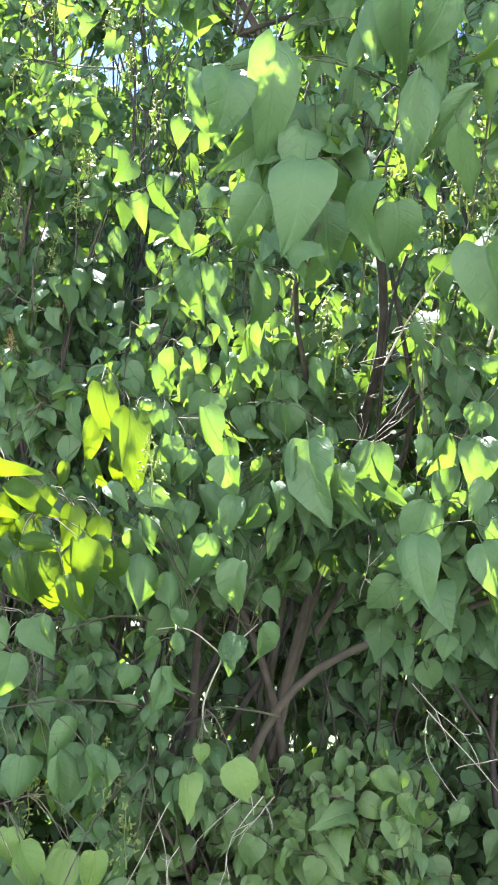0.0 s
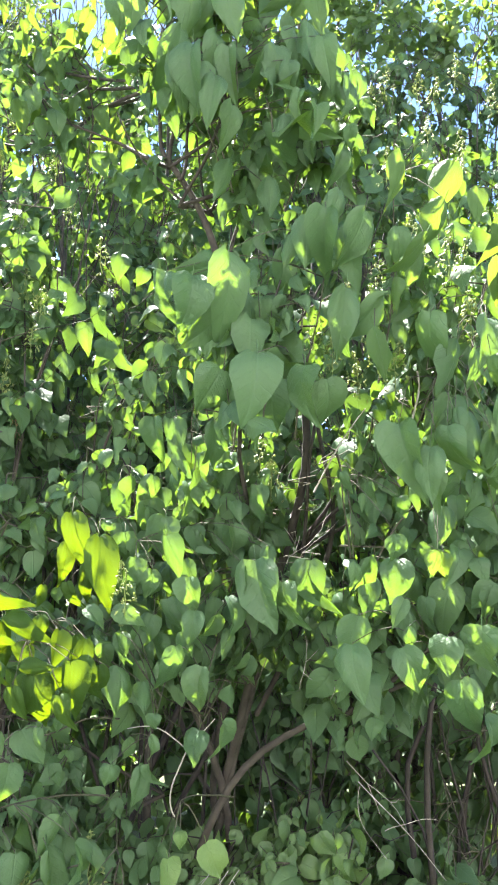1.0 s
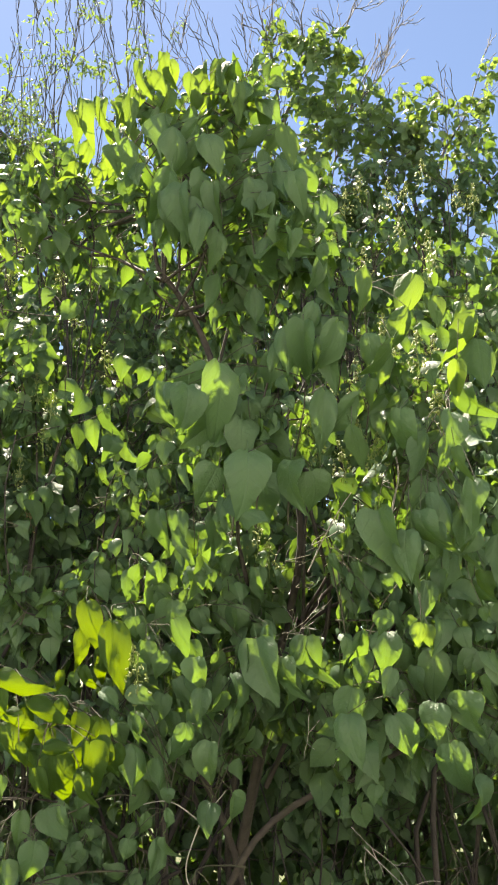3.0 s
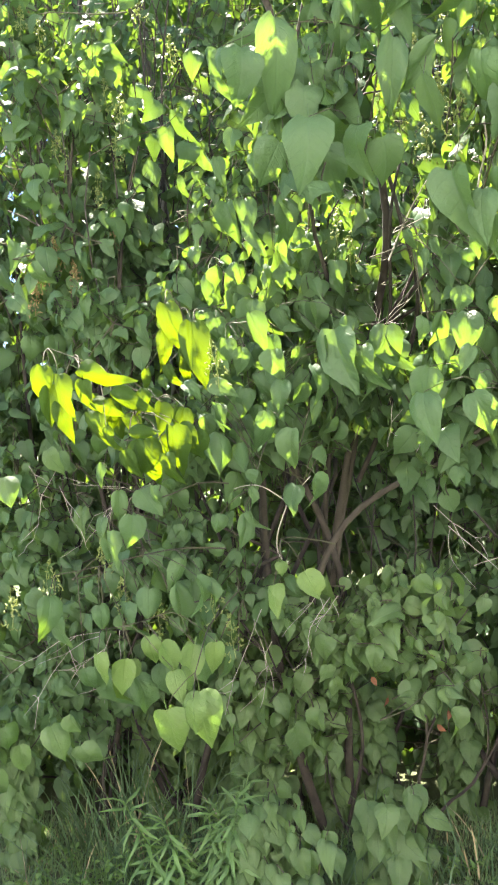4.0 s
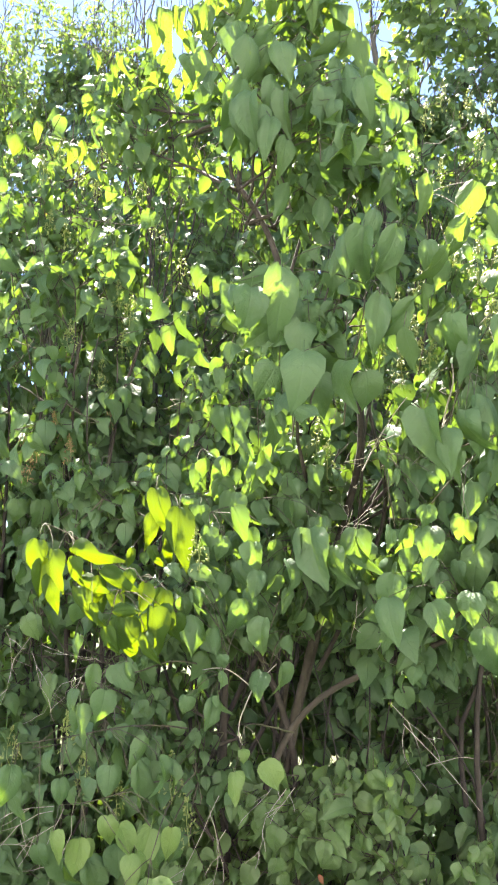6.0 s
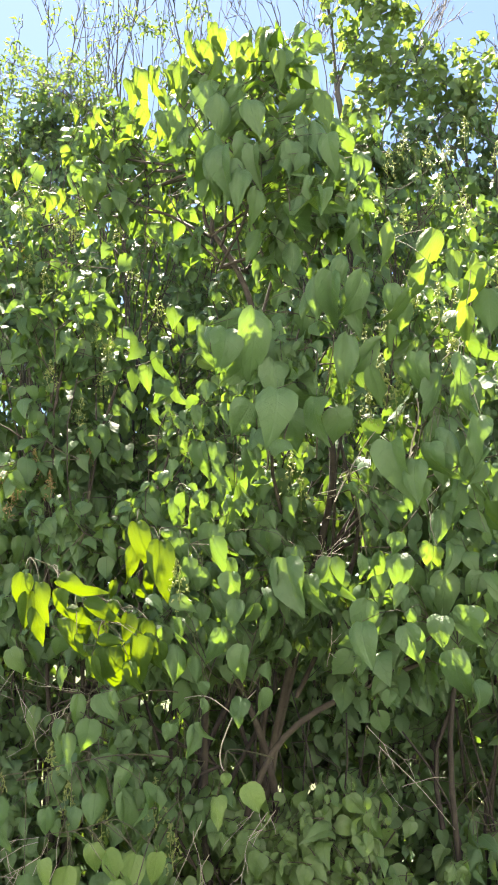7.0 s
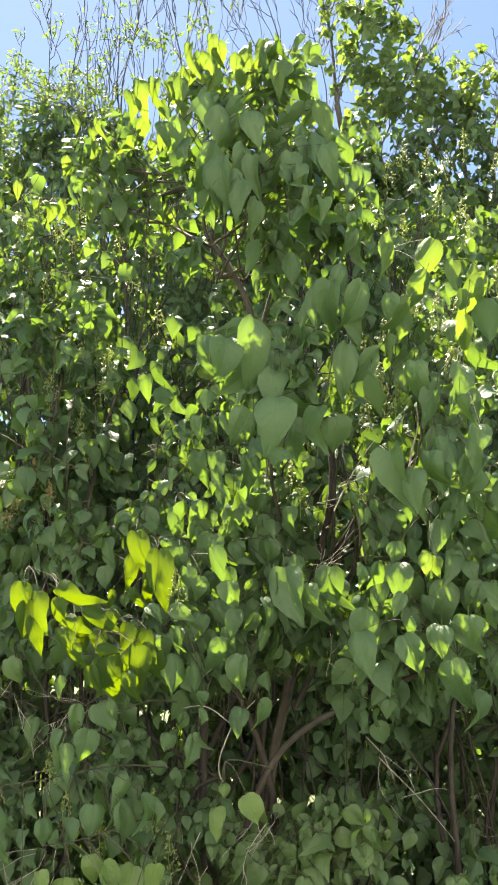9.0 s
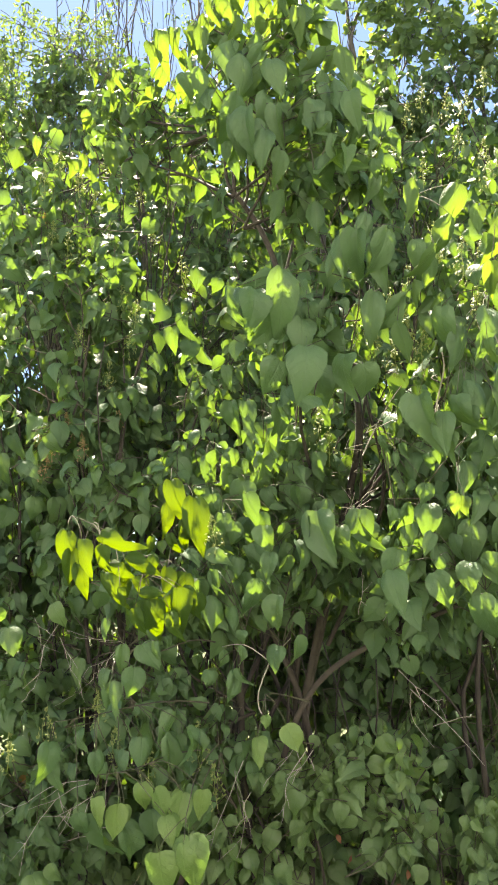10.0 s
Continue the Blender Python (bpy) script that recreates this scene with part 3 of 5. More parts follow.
RIGHT_TOP_PAIRS = [(0.447, 1.36, 2.250, 0.151, -4, 0.72), (0.508, 1.38, 2.194, 0.127, -12, 0.94), (0.557, 1.33, 2.228, 0.119, -6, 0.83), (0.616, 1.39, 2.313, 0.100, 2, 1.40), (0.365, 1.35, 2.004, 0.142, -4, 0.86), (0.463, 1.34, 1.999, 0.112, -1, 1.01), (0.528, 1.39, 2.040, 0.118, 9, 0.69), (0.422, 1.33, 1.953, 0.111, -8, 0.62), (0.449, 1.37, 1.909, 0.085, -15, 0.62), (0.492, 1.37, 2.044, 0.063, -3, 0.62), (0.595, 1.33, 2.067, 0.122, -9, 0.80), (0.620, 1.39, 1.993, 0.081, -40, 0.45)]
RIGHT_SUNLIT_SHOOT = [(0.499, 1.38, 2.520, 0.116, -12, 0.58), (0.531, 1.40, 2.625, 0.127, -24, 0.47), (0.440, 1.35, 2.421, 0.123, -18, 0.45), (0.392, 1.41, 2.350, 0.063, -12, 0.65), (0.403, 1.37, 2.630, 0.116, -0, 0.67), (0.325, 1.36, 2.214, 0.119, 18, 0.39)]
RIGHT_EDGE_SHOOT = [(0.627, 1.27, 2.455, 0.125, -13, 0.59), (0.631, 1.29, 2.394, 0.138, 2, 0.53), (0.557, 1.24, 2.324, 0.096, -10, 0.64), (0.616, 1.30, 2.493, 0.088, -13, 0.75), (0.534, 1.26, 2.124, 0.073, 16, 0.71)]
NEAR_BROAD_PAIRS = [(0.021, 1.40, 2.397, 0.223, -1, 0.58), (-0.058, 1.42, 2.350, 0.151, -3, 0.92), (0.077, 1.37, 2.158, 0.171, -1, 0.88), (0.185, 1.43, 2.151, 0.137, -5, 0.93), (0.235, 1.39, 2.499, 0.171, -3, 0.66), (0.319, 1.38, 2.491, 0.170, -3, 0.61), (0.198, 1.43, 2.501, 0.141, -5, 0.61), (0.270, 1.37, 2.305, 0.177, -3, 0.51), (0.400, 1.41, 2.469, 0.105, 0, 0.91)]
MIDDLE_SHOOT = [(0.171, 1.70, 2.537, 0.127, 2, 0.40), (-0.038, 1.72, 2.242, 0.103, -5, 0.60), (-0.106, 1.67, 2.086, 0.140, 21, 0.64), (-0.153, 1.73, 2.102, 0.108, 0, 0.57), (-0.005, 1.69, 2.082, 0.106, -1, 0.85), (-0.166, 1.68, 2.206, 0.075, 7, 0.65), (-0.248, 1.73, 2.052, 0.064, 2, 0.70)]
TOP_BROAD = [(-0.096, 1.46, 3.154, 0.183, -3, 0.85), (-0.011, 1.48, 3.150, 0.184, -1, 0.72), (-0.087, 1.43, 2.964, 0.219, -2, 0.62), (-0.004, 1.49, 3.004, 0.169, -1, 0.76), (-0.038, 1.45, 2.897, 0.182, 2, 0.69), (-0.223, 1.44, 3.105, 0.124, 5, 0.88), (0.185, 1.49, 3.023, 0.133, -6, 0.74), (0.212, 1.43, 2.996, 0.166, -6, 0.57), (0.140, 1.47, 2.961, 0.139, -4, 0.76), (0.266, 1.47, 2.920, 0.157, -6, 0.61), (0.192, 1.43, 2.819, 0.107, -7, 0.76)]
TOP_TIPS = [(-0.332, 1.52, 3.268, 0.131, 6, 0.71), (-0.282, 1.54, 3.285, 0.132, 1, 0.53), (-0.168, 1.49, 3.370, 0.122, 1, 0.67), (-0.101, 1.55, 3.453, 0.106, 5, 0.50), (-0.197, 1.51, 3.260, 0.122, 9, 0.66), (-0.081, 1.50, 3.287, 0.100, -0, 0.92), (0.073, 1.55, 3.410, 0.136, -5, 0.80), (0.106, 1.49, 3.292, 0.130, -1, 0.62), (-0.001, 1.53, 3.309, 0.091, -6, 0.76), (0.192, 1.53, 3.170, 0.099, -7, 0.69), (0.241, 1.49, 3.146, 0.145, -2, 0.46), (0.077, 1.55, 3.178, 0.089, 2, 0.56)]
LOW_PAIR = [(-0.372, 1.50, 0.851, 0.100, 13, 1.25), (-0.293, 1.52, 0.885, 0.118, 8, 0.95), (-0.301, 1.47, 0.880, 0.070, -6, 1.05)]
LOW_BOUGH = [(-0.456, 1.76, 1.094, 0.091, -5, 0.91), (-0.389, 1.78, 1.099, 0.138, -2, 0.67), (-0.319, 1.73, 1.125, 0.114, 1, 0.70), (-0.531, 1.79, 1.056, 0.113, 8, 1.00), (-0.594, 1.75, 1.061, 0.080, -6, 0.71), (-0.730, 1.74, 1.093, 0.120, 6, 0.55), (-0.598, 1.79, 0.880, 0.133, 10, 0.80), (-0.642, 1.73, 0.896, 0.087, 6, 0.76), (-0.516, 1.77, 0.856, 0.121, -0, 0.94), (-0.433, 1.77, 0.891, 0.088, 0, 1.50), (-0.325, 1.73, 0.899, 0.079, -11, 1.15)]
SMALL_TRIO = [(-0.026, 1.66, 1.133, 0.080, 11, 1.02), (-0.109, 1.68, 1.098, 0.080, 6, 0.90), (-0.082, 1.63, 1.166, 0.036, 6, 1.03)]
LEFT_SKIRT = [(-0.859, 2.00, 0.649, 0.122, 13, 0.82), (-0.775, 2.02, 0.579, 0.124, 16, 1.08), (-0.786, 1.97, 0.692, 0.073, 16, 1.48), (-1.068, 2.03, 0.503, 0.139, -4, 0.71), (-1.142, 1.99, 0.512, 0.154, -2, 0.53), (-0.997, 1.98, 0.658, 0.102, -1, 0.89), (-0.976, 2.03, 0.584, 0.105, -6, 0.76), (-1.043, 1.97, 0.603, 0.080, -21, 1.13)]
LEFT_SHADE = [(-1.118, 2.00, 1.079, 0.138, 39, 0.81), (-0.706, 2.02, 1.311, 0.098, -11, 0.68), (-0.785, 1.97, 1.494, 0.085, 26, 0.97), (-0.956, 2.03, 1.419, 0.101, 14, 0.97), (-0.984, 1.99, 1.481, 0.071, 8, 1.21), (-1.116, 1.98, 0.804, 0.112, -6, 0.81), (-1.084, 2.03, 0.791, 0.113, -1, 0.81)]
RIGHT_SKIRT = [(0.300, 2.20, 1.003, 0.080, 7, 1.21), (0.332, 2.22, 0.754, 0.090, 6, 1.10), (0.259, 2.17, 0.821, 0.062, 13, 1.03), (0.227, 2.23, 0.748, 0.082, 7, 0.86), (-0.005, 2.19, 0.740, 0.064, 1, 1.03), (0.367, 2.18, 0.584, 0.090, 12, 1.11), (0.011, 2.23, 0.681, 0.074, 8, 1.20), (0.174, 2.17, 0.754, 0.068, -22, 1.11), (-0.043, 2.21, 0.590, 0.094, -5, 1.07), (-0.127, 2.21, 0.546, 0.125, 13, 1.08)]
BACK_LIT_SHOOT = [(-0.655, 2.46, 2.790, 0.128, 3, 1.00), (-0.541, 2.48, 2.772, 0.133, 28, 0.47), (-0.563, 2.43, 2.652, 0.125, 8, 0.77), (-0.491, 2.49, 2.599, 0.090, 10, 0.92), (-0.428, 2.45, 2.598, 0.100, -5, 1.10), (-0.392, 2.44, 2.654, 0.128, 12, 0.60), (-0.502, 2.49, 2.503, 0.100, 5, 0.97), (-0.355, 2.43, 2.528, 0.098, 1, 1.10), (-0.316, 2.47, 2.863, 0.105, 1, 0.97), (-0.233, 2.47, 2.811, 0.070, -19, 1.04)]
BACK_STAR_SHOOT = [(-0.305, 2.50, 2.525, 0.107, 20, 0.72), (-0.202, 2.52, 2.555, 0.081, 17, 0.96), (-0.404, 2.47, 2.421, 0.087, 9, 0.62), (-0.343, 2.53, 2.425, 0.075, 1, 0.80), (-0.292, 2.49, 2.308, 0.100, 14, 0.60), (-0.336, 2.48, 2.259, 0.071, 16, 0.76), (-0.400, 2.53, 2.261, 0.067, -25, 0.73), (-0.266, 2.47, 2.232, 0.054, 60, 0.69), (-0.615, 2.51, 2.248, 0.086, 11, 0.57), (-0.689, 2.51, 2.065, 0.094, 10, 0.64)]
CENTRE_BACK = [(-0.223, 2.02, 2.015, 0.046, 61, 1.23), (-0.148, 2.04, 1.969, 0.089, -6, 1.15), (-0.088, 1.99, 1.911, 0.113, -5, 0.88), (-0.014, 2.05, 1.977, 0.082, 13, 1.11), (0.063, 2.01, 1.970, 0.097, -1, 0.81), (-0.193, 2.00, 1.915, 0.151, 4, 0.44), (-0.265, 2.05, 1.982, 0.118, 6, 0.68), (-0.061, 1.99, 1.855, 0.076, 7, 1.01), (0.023, 2.03, 1.859, 0.079, -15, 1.14)]
RIGHT_SMALL = [(0.279, 1.54, 1.936, 0.051, 5, 0.74), (0.343, 1.56, 1.915, 0.051, 5, 0.67), (0.319, 1.51, 1.882, 0.042, 6, 0.62), (0.413, 1.57, 1.883, 0.050, 4, 1.13), (0.560, 1.53, 1.946, 0.052, -16, 0.66), (0.628, 1.52, 1.958, 0.082, -12, 0.56), (0.674, 1.57, 1.879, 0.075, -13, 1.56), (0.480, 1.51, 1.757, 0.062, 8, 1.18), (0.398, 1.55, 1.794, 0.064, 2, 1.33), (0.302, 1.55, 1.734, 0.063, 3, 0.89), (0.633, 1.51, 1.785, 0.034, 12, 1.34)]
UPPER_MIDDLE = [(0.328, 1.72, 3.035, 0.090, 3, 0.52), (0.258, 1.74, 2.884, 0.069, -11, 0.47), (0.381, 1.69, 3.054, 0.091, 8, 0.77), (0.319, 1.75, 3.204, 0.137, 1, 0.71), (0.338, 1.71, 2.845, 0.106, 2, 0.64), (0.171, 1.70, 2.843, 0.066, -2, 0.67), (0.160, 1.75, 3.019, 0.091, 4, 0.72), (0.083, 1.69, 2.981, 0.089, -7, 0.51), (0.042, 1.73, 2.802, 0.126, -5, 0.71), (0.152, 1.73, 2.759, 0.105, 0, 0.85)]
UPPER_CENTRE = [(-0.227, 1.98, 1.994, 0.080, 6, 1.00), (-0.167, 2.00, 1.996, 0.095, -5, 0.95), (-0.073, 1.95, 1.970, 0.100, 5, 0.97), (0.038, 2.01, 2.006, 0.108, 0, 0.65), (-0.021, 1.97, 1.965, 0.063, 1, 0.81), (-0.130, 1.96, 1.879, 0.124, -4, 1.02), (0.007, 2.01, 1.880, 0.095, 0, 0.94), (-0.240, 1.95, 1.836, 0.064, -2, 1.23), (-0.119, 1.99, 1.759, 0.096, 0, 1.03), (-0.314, 1.99, 1.831, 0.144, -0, 0.69), (-0.208, 1.95, 1.819, 0.064, 1, 0.79), (-0.151, 2.01, 2.058, 0.047, 46, 1.03)]
LEFT_BACK_LEAVES = [(-1.195, 2.60, 2.126, 0.136, -1, 0.90), (-1.348, 2.62, 2.098, 0.108, 5, 1.16), (-1.130, 2.57, 2.196, 0.114, 23, 0.66), (-1.029, 2.63, 2.060, 0.126, -6, 0.96), (-1.043, 2.59, 1.932, 0.105, -1, 1.26), (-0.949, 2.58, 1.926, 0.125, 4, 0.83), (-0.901, 2.63, 1.941, 0.106, 6, 0.64), (-0.903, 2.57, 2.103, 0.118, 16, 0.77), (-0.647, 2.61, 2.096, 0.133, 4, 0.70), (-0.712, 2.61, 2.100, 0.096, 13, 0.59), (-0.803, 2.57, 2.176, 0.101, -3, 1.03), (-0.943, 2.63, 2.016, 0.064, -9, 1.48), (-1.154, 2.58, 1.894, 0.106, -1, 1.14), (-1.347, 2.59, 1.862, 0.129, -1, 0.96), (-1.319, 2.63, 1.451, 0.111, -1, 0.98)]


def bough(rows, meshes, seed, carrier, size=1.0, pairs=0.45, turn=0.8):
    """A shoot of the front shrub with its leaves hung on petioles; carrier: where it leaves the shrub."""
    g = rng_of(seed)
    lift = -0.26 if meshes in (YOUNG_MESHES, SUN_TINT_MESHES) else 0.05
    a = np.array(rows)
    a[:, 3] *= size
    twin = a[g.random(len(a)) < pairs]
    if len(twin):
        twin = twin + np.stack([g.normal(0, 0.045, len(twin)), g.uniform(0.03, 0.09, len(twin)), g.normal(-0.01, 0.04, len(twin)), np.zeros(len(twin)), g.normal(0, 14, len(twin)), np.zeros(len(twin))], -1)
        twin[:, 3] *= g.uniform(0.65, 0.95, len(twin))
        a = np.concatenate([a, twin])
    order = np.argsort(np.linalg.norm(a[:, :3] - carrier, axis=1))
    leaves, wide = Leaves(), []
    rod = Build()
    tops = a[order][:, :3] + np.array([0, 0.035, 0.02])
    far = tops[-1] + np.array([0, 0.02, 0.03])
    line = bend(carrier, far, g, sag=0.05, wobble=0.02, steps=9)
    tube(rod, line, 0.0030, 0.0012, 5)
    for x, y, z, length, lean, breadth in a:
        r = radians(lean)
        r += g.normal(0, 0.14)
        d = (math.sin(r), g.normal(0.06, 0.16), -math.cos(r))
        n = unit(np.array([g.normal(0, turn), -0.85, lift + g.normal(0, 0.25)]))
        leaves.add((x, y, z), d, n, length * 1.04)
        wide.append(min(1.15, max(0.68, breadth)))
        near = line[np.argmin(np.linalg.norm(line - (x, y, z), axis=1))]
        tube(rod, bend(near, (x, y + 0.002, z + 0.003), g, sag=0.12, wobble=0.02, steps=5), 0.0016, 0.0010, 3)
    t = leaves.table()
    t[:, :3] -= np.array(lilac.location)
    me = rod.mesh("shoot", TWIG)
    me.transform(Matrix.Translation(-lilac.location))
    single_leaves(part("shoot", me, lilac), t, meshes, g, wide=wide)


bough(YELLOW_TIP, YOUNG_MESHES, 31, (-0.28, 1.95, 1.45), 0.96, 0.0, 0.4)
bough([(-0.36, 1.66, 1.59, 0.085, 5, 0.9), (-0.30, 1.66, 1.57, 0.090, -5, 0.85), (-0.35, 1.68, 1.51, 0.080, 8, 0.9), (-0.48, 1.64, 1.61, 0.085, 5, 0.85), (-0.27, 1.68, 1.51, 0.080, 3, 0.85), (-0.55, 1.62, 1.63, 0.080, -4, 0.9)], YOUNG_MESHES, 58, (-0.24, 1.95, 1.48))
bough(YELLOW_BASE, YOUNG_MESHES, 32, (-0.22, 1.95, 1.45), 1.0, 0.0, 0.4)
bough(UPRIGHT_SHOOT, YOUNG_MESHES, 33, (-0.26, 2.05, 1.60), 1.0, 0.2, 0.4)
bough(MIDDLE_FRINGE, LILAC_MESHES, 34, (-0.10, 2.05, 1.50))
bough(LOW_LEFT_FRINGE, LILAC_MESHES, 35, (-0.25, 2.00, 1.35))
bough(CENTRE_BOUGH, LILAC_MESHES, 36, (0.08, 2.10, 1.75))
bough(RIGHT_BOUGH, LILAC_MESHES, 37, (0.35, 1.95, 1.70))
bough(RIGHT_TOP_PAIRS, LILAC_MESHES, 38, (0.48, 1.75, 2.00))
bough(RIGHT_SUNLIT_SHOOT, SUN_TINT_MESHES, 39, (0.42, 1.75, 2.20))
bough(RIGHT_EDGE_SHOOT, SUN_TINT_MESHES, 40, (0.62, 1.65, 2.20))
bough(NEAR_BROAD_PAIRS, LILAC_MESHES, 41, (0.20, 1.75, 2.05), 0.84, 0.9)
bough(MIDDLE_SHOOT, LILAC_MESHES, 42, (0.05, 1.90, 2.05))
bough(TOP_BROAD, LILAC_MESHES, 43, (0.05, 1.80, 2.75), 0.74, 1.0)
bough([(x + 0.03, y - 0.03, z - 0.06, r, b, w) for x, y, z, r, b, w in TOP_BROAD], LILAC_MESHES, 143, (0.02, 1.80, 2.80), 0.66, 1.0)
TOP_CREST = [(0.066, 1.60, 3.470, 0.105, -4, 0.9), (0.140, 1.62, 3.385, 0.100, -8, 0.8), (0.100, 1.58, 3.420, 0.090, 6, 0.8), (0.025, 1.60, 3.450, 0.095, 3, 0.9), (0.190, 1.62, 3.310, 0.100, -6, 0.8), (0.230, 1.60, 3.225, 0.100, -8, 0.8), (0.264, 1.62, 3.150, 0.095, 2, 0.8), (-0.020, 1.58, 3.400, 0.090, 0, 0.8), (-0.085, 1.60, 3.470, 0.095, 4, 0.8), (-0.150, 1.62, 3.440, 0.090, -3, 0.9), (-0.213, 1.60, 3.330, 0.100, 6, 0.9), (-0.260, 1.58, 3.300, 0.095, 3, 0.8)]
bough(TOP_CREST, SUN_TINT_MESHES, 144, (0.05, 1.80, 3.10), 1.0, 0.6)
bough(TOP_TIPS, SUN_TINT_MESHES, 44, (0.02, 1.80, 3.10), 0.85, 0.9)
BROAD = leaf_material("broad pale leaf", (0.092, 0.162, 0.050), (0.138, 0.222, 0.066), (0.09, 0.18, 0.02), (0.14, 0.24, 0.03), amount=0.42)
FLAT_MESHES = leaf_meshes("broad_leaf", [b for k, (fold, hook, wide) in enumerate(((0.15, 0.0, 1.02), (0.45, 0.08, 0.92), (0.30, -0.10, 0.98), (0.65, 0.05, 0.88))) for b in variants(HEART, 5, 3, 660 + k, fold=fold, twist=0.15, hook=hook, wide=wide)], BROAD)
LOW_CLUSTER = [(-0.565, 1.60, 0.965, 0.080, 16, 0.8), (-0.505, 1.64, 0.940, 0.098, -12, 0.9), (-0.395, 1.60, 0.985, 0.092, 12, 0.9), (-0.325, 1.66, 0.960, 0.105, -8, 0.85), (-0.262, 1.62, 0.975, 0.088, -18, 0.8), (-0.445, 1.68, 0.985, 0.075, 4, 0.9), (-0.360, 1.56, 0.925, 0.080, 20, 0.75)]
bough(LOW_PAIR, FLAT_MESHES, 45, (-0.30, 1.95, 1.00), 1.14, 0.0, 0.2)
bough(LOW_CLUSTER, FLAT_MESHES, 145, (-0.28, 1.95, 1.02), 1.0, 0.5, 0.65)
bough(LOW_BOUGH, LILAC_MESHES, 46, (-0.28, 2.05, 1.15))
bough(SMALL_TRIO, FLAT_MESHES, 47, (0.05, 2.00, 1.15), 1.0, 0.0, 0.2)
bough(CENTRE_BACK, LILAC_MESHES, 51, (0.05, 2.20, 1.80))
# outer leaves take the colour with painted sun, inner ones the plain lilac
bough([r for r in RIGHT_SMALL if r[0] > 0.45], SUN_TINT_MESHES, 52, (0.42, 1.85, 1.75))
bough([r for r in RIGHT_SMALL if r[0] < 0.45], LILAC_MESHES, 59, (0.36, 1.90, 1.72), 1.0, 0.0)
bough(UPPER_MIDDLE, LILAC_MESHES, 53, (0.20, 1.90, 2.75))
bough(UPPER_CENTRE, LILAC_MESHES, 56, (0.10, 2.15, 1.90))


def fringe(x0, x1, y0, y1, z0, z1, count, leaf, seed, carrier, meshes=LILAC_MESHES):
    """A bough with many leaves hung in loose rows."""
    g = rng_of(seed)
    rows = []
    for k in range(count):
        x, y, z = x0 + (x1 - x0) * (k + g.random()) / count, g.uniform(y0, y1), g.uniform(z0, z1)
        if z < 1.8 or all(((x - h[0]) / h[3]) ** 2 + ((y - h[1]) / h[4]) ** 2 + ((z - 0.04 - h[2]) / h[5]) ** 2 > 1.3 for h in HOLLOWS):
            rows.append((x, y, z, leaf * g.uniform(0.7, 1.2), g.normal(0, 9), g.uniform(0.72, 1.0)))
    bough(rows, meshes, seed + 1, carrier, 1.0, 0.5, 0.7)


fringe(-0.25, 0.20, 1.80, 1.95, 1.72, 1.98, 13, 0.105, 400, (0.02, 2.15, 1.85))
fringe(-0.20, 0.22, 1.76, 1.90, 1.55, 1.74, 12, 0.100, 402, (0.05, 2.15, 1.70))
fringe(0.37, 0.66, 1.66, 1.85, 1.62, 1.90, 9, 0.105, 404, (0.35, 2.00, 1.80))
fringe(0.42, 0.85, 1.62, 1.85, 1.42, 1.75, 13, 0.110, 406, (0.50, 2.00, 1.65))
fringe(-0.30, -0.12, 1.85, 2.00, 1.50, 1.75, 6, 0.095, 408, (-0.20, 2.15, 1.60))
fringe(0.45, 0.95, 1.50, 1.75, 1.90, 2.20, 13, 0.110, 410, (0.55, 1.85, 2.00))
fringe(-0.72, -0.24, 2.02, 2.20, 3.36, 3.56, 15, 0.085, 412, (-0.30, 2.25, 3.30), SUN_TINT_MESHES)
fringe(-0.80, -0.30, 2.08, 2.26, 3.10, 3.34, 14, 0.090, 414, (-0.32, 2.30, 3.05), SUN_TINT_MESHES)
fringe(-1.10, -0.62, 2.40, 2.58, 3.40, 3.66, 14, 0.095, 416, (-0.60, 2.50, 3.30), SUN_TINT_MESHES)
fringe(-1.15, -0.55, 2.40, 2.55, 3.05, 3.35, 13, 0.095, 418, (-0.55, 2.50, 3.05))
bough(RIGHT_SKIRT, SUCKER_MESHES, 50, (0.20, 2.35, 0.85))

BACK_HOLLOWS = HOLLOWS + [(0.0, 1.6, 1.2, 0.7, 0.75, 1.0)]
LEFT_MASSES = [
    (-0.75, 2.40, 2.85, 0.50, 0.08, 0.30, 24, 0.112),
    (-0.85, 2.42, 2.35, 0.45, 0.08, 0.22, 20, 0.112),
    (-1.05, 2.60, 3.15, 0.35, 0.10, 0.25, 16, 0.112),
    (-0.75, 2.75, 2.20, 0.50, 0.30, 0.45, 117, 0.100),
    (-0.20, 2.85, 2.25, 0.45, 0.28, 0.50, 101, 0.100),
    (-0.95, 2.85, 2.80, 0.55, 0.32, 0.42, 69, 0.100),
    (-0.90, 2.60, 1.45, 0.55, 0.32, 0.50, 101, 0.098),
    (-1.00, 2.76, 3.55, 0.32, 0.20, 0.25, 14, 0.090),
    (-0.85, 2.64, 3.12, 0.28, 0.15, 0.22, 15, 0.092),
    (-0.54, 2.48, 2.70, 0.26, 0.08, 0.16, 10, 0.088),
    (-0.30, 2.48, 2.44, 0.20, 0.08, 0.16, 8, 0.085),
    (-0.15, 2.95, 1.50, 0.50, 0.25, 0.50, 70, 0.106),
]
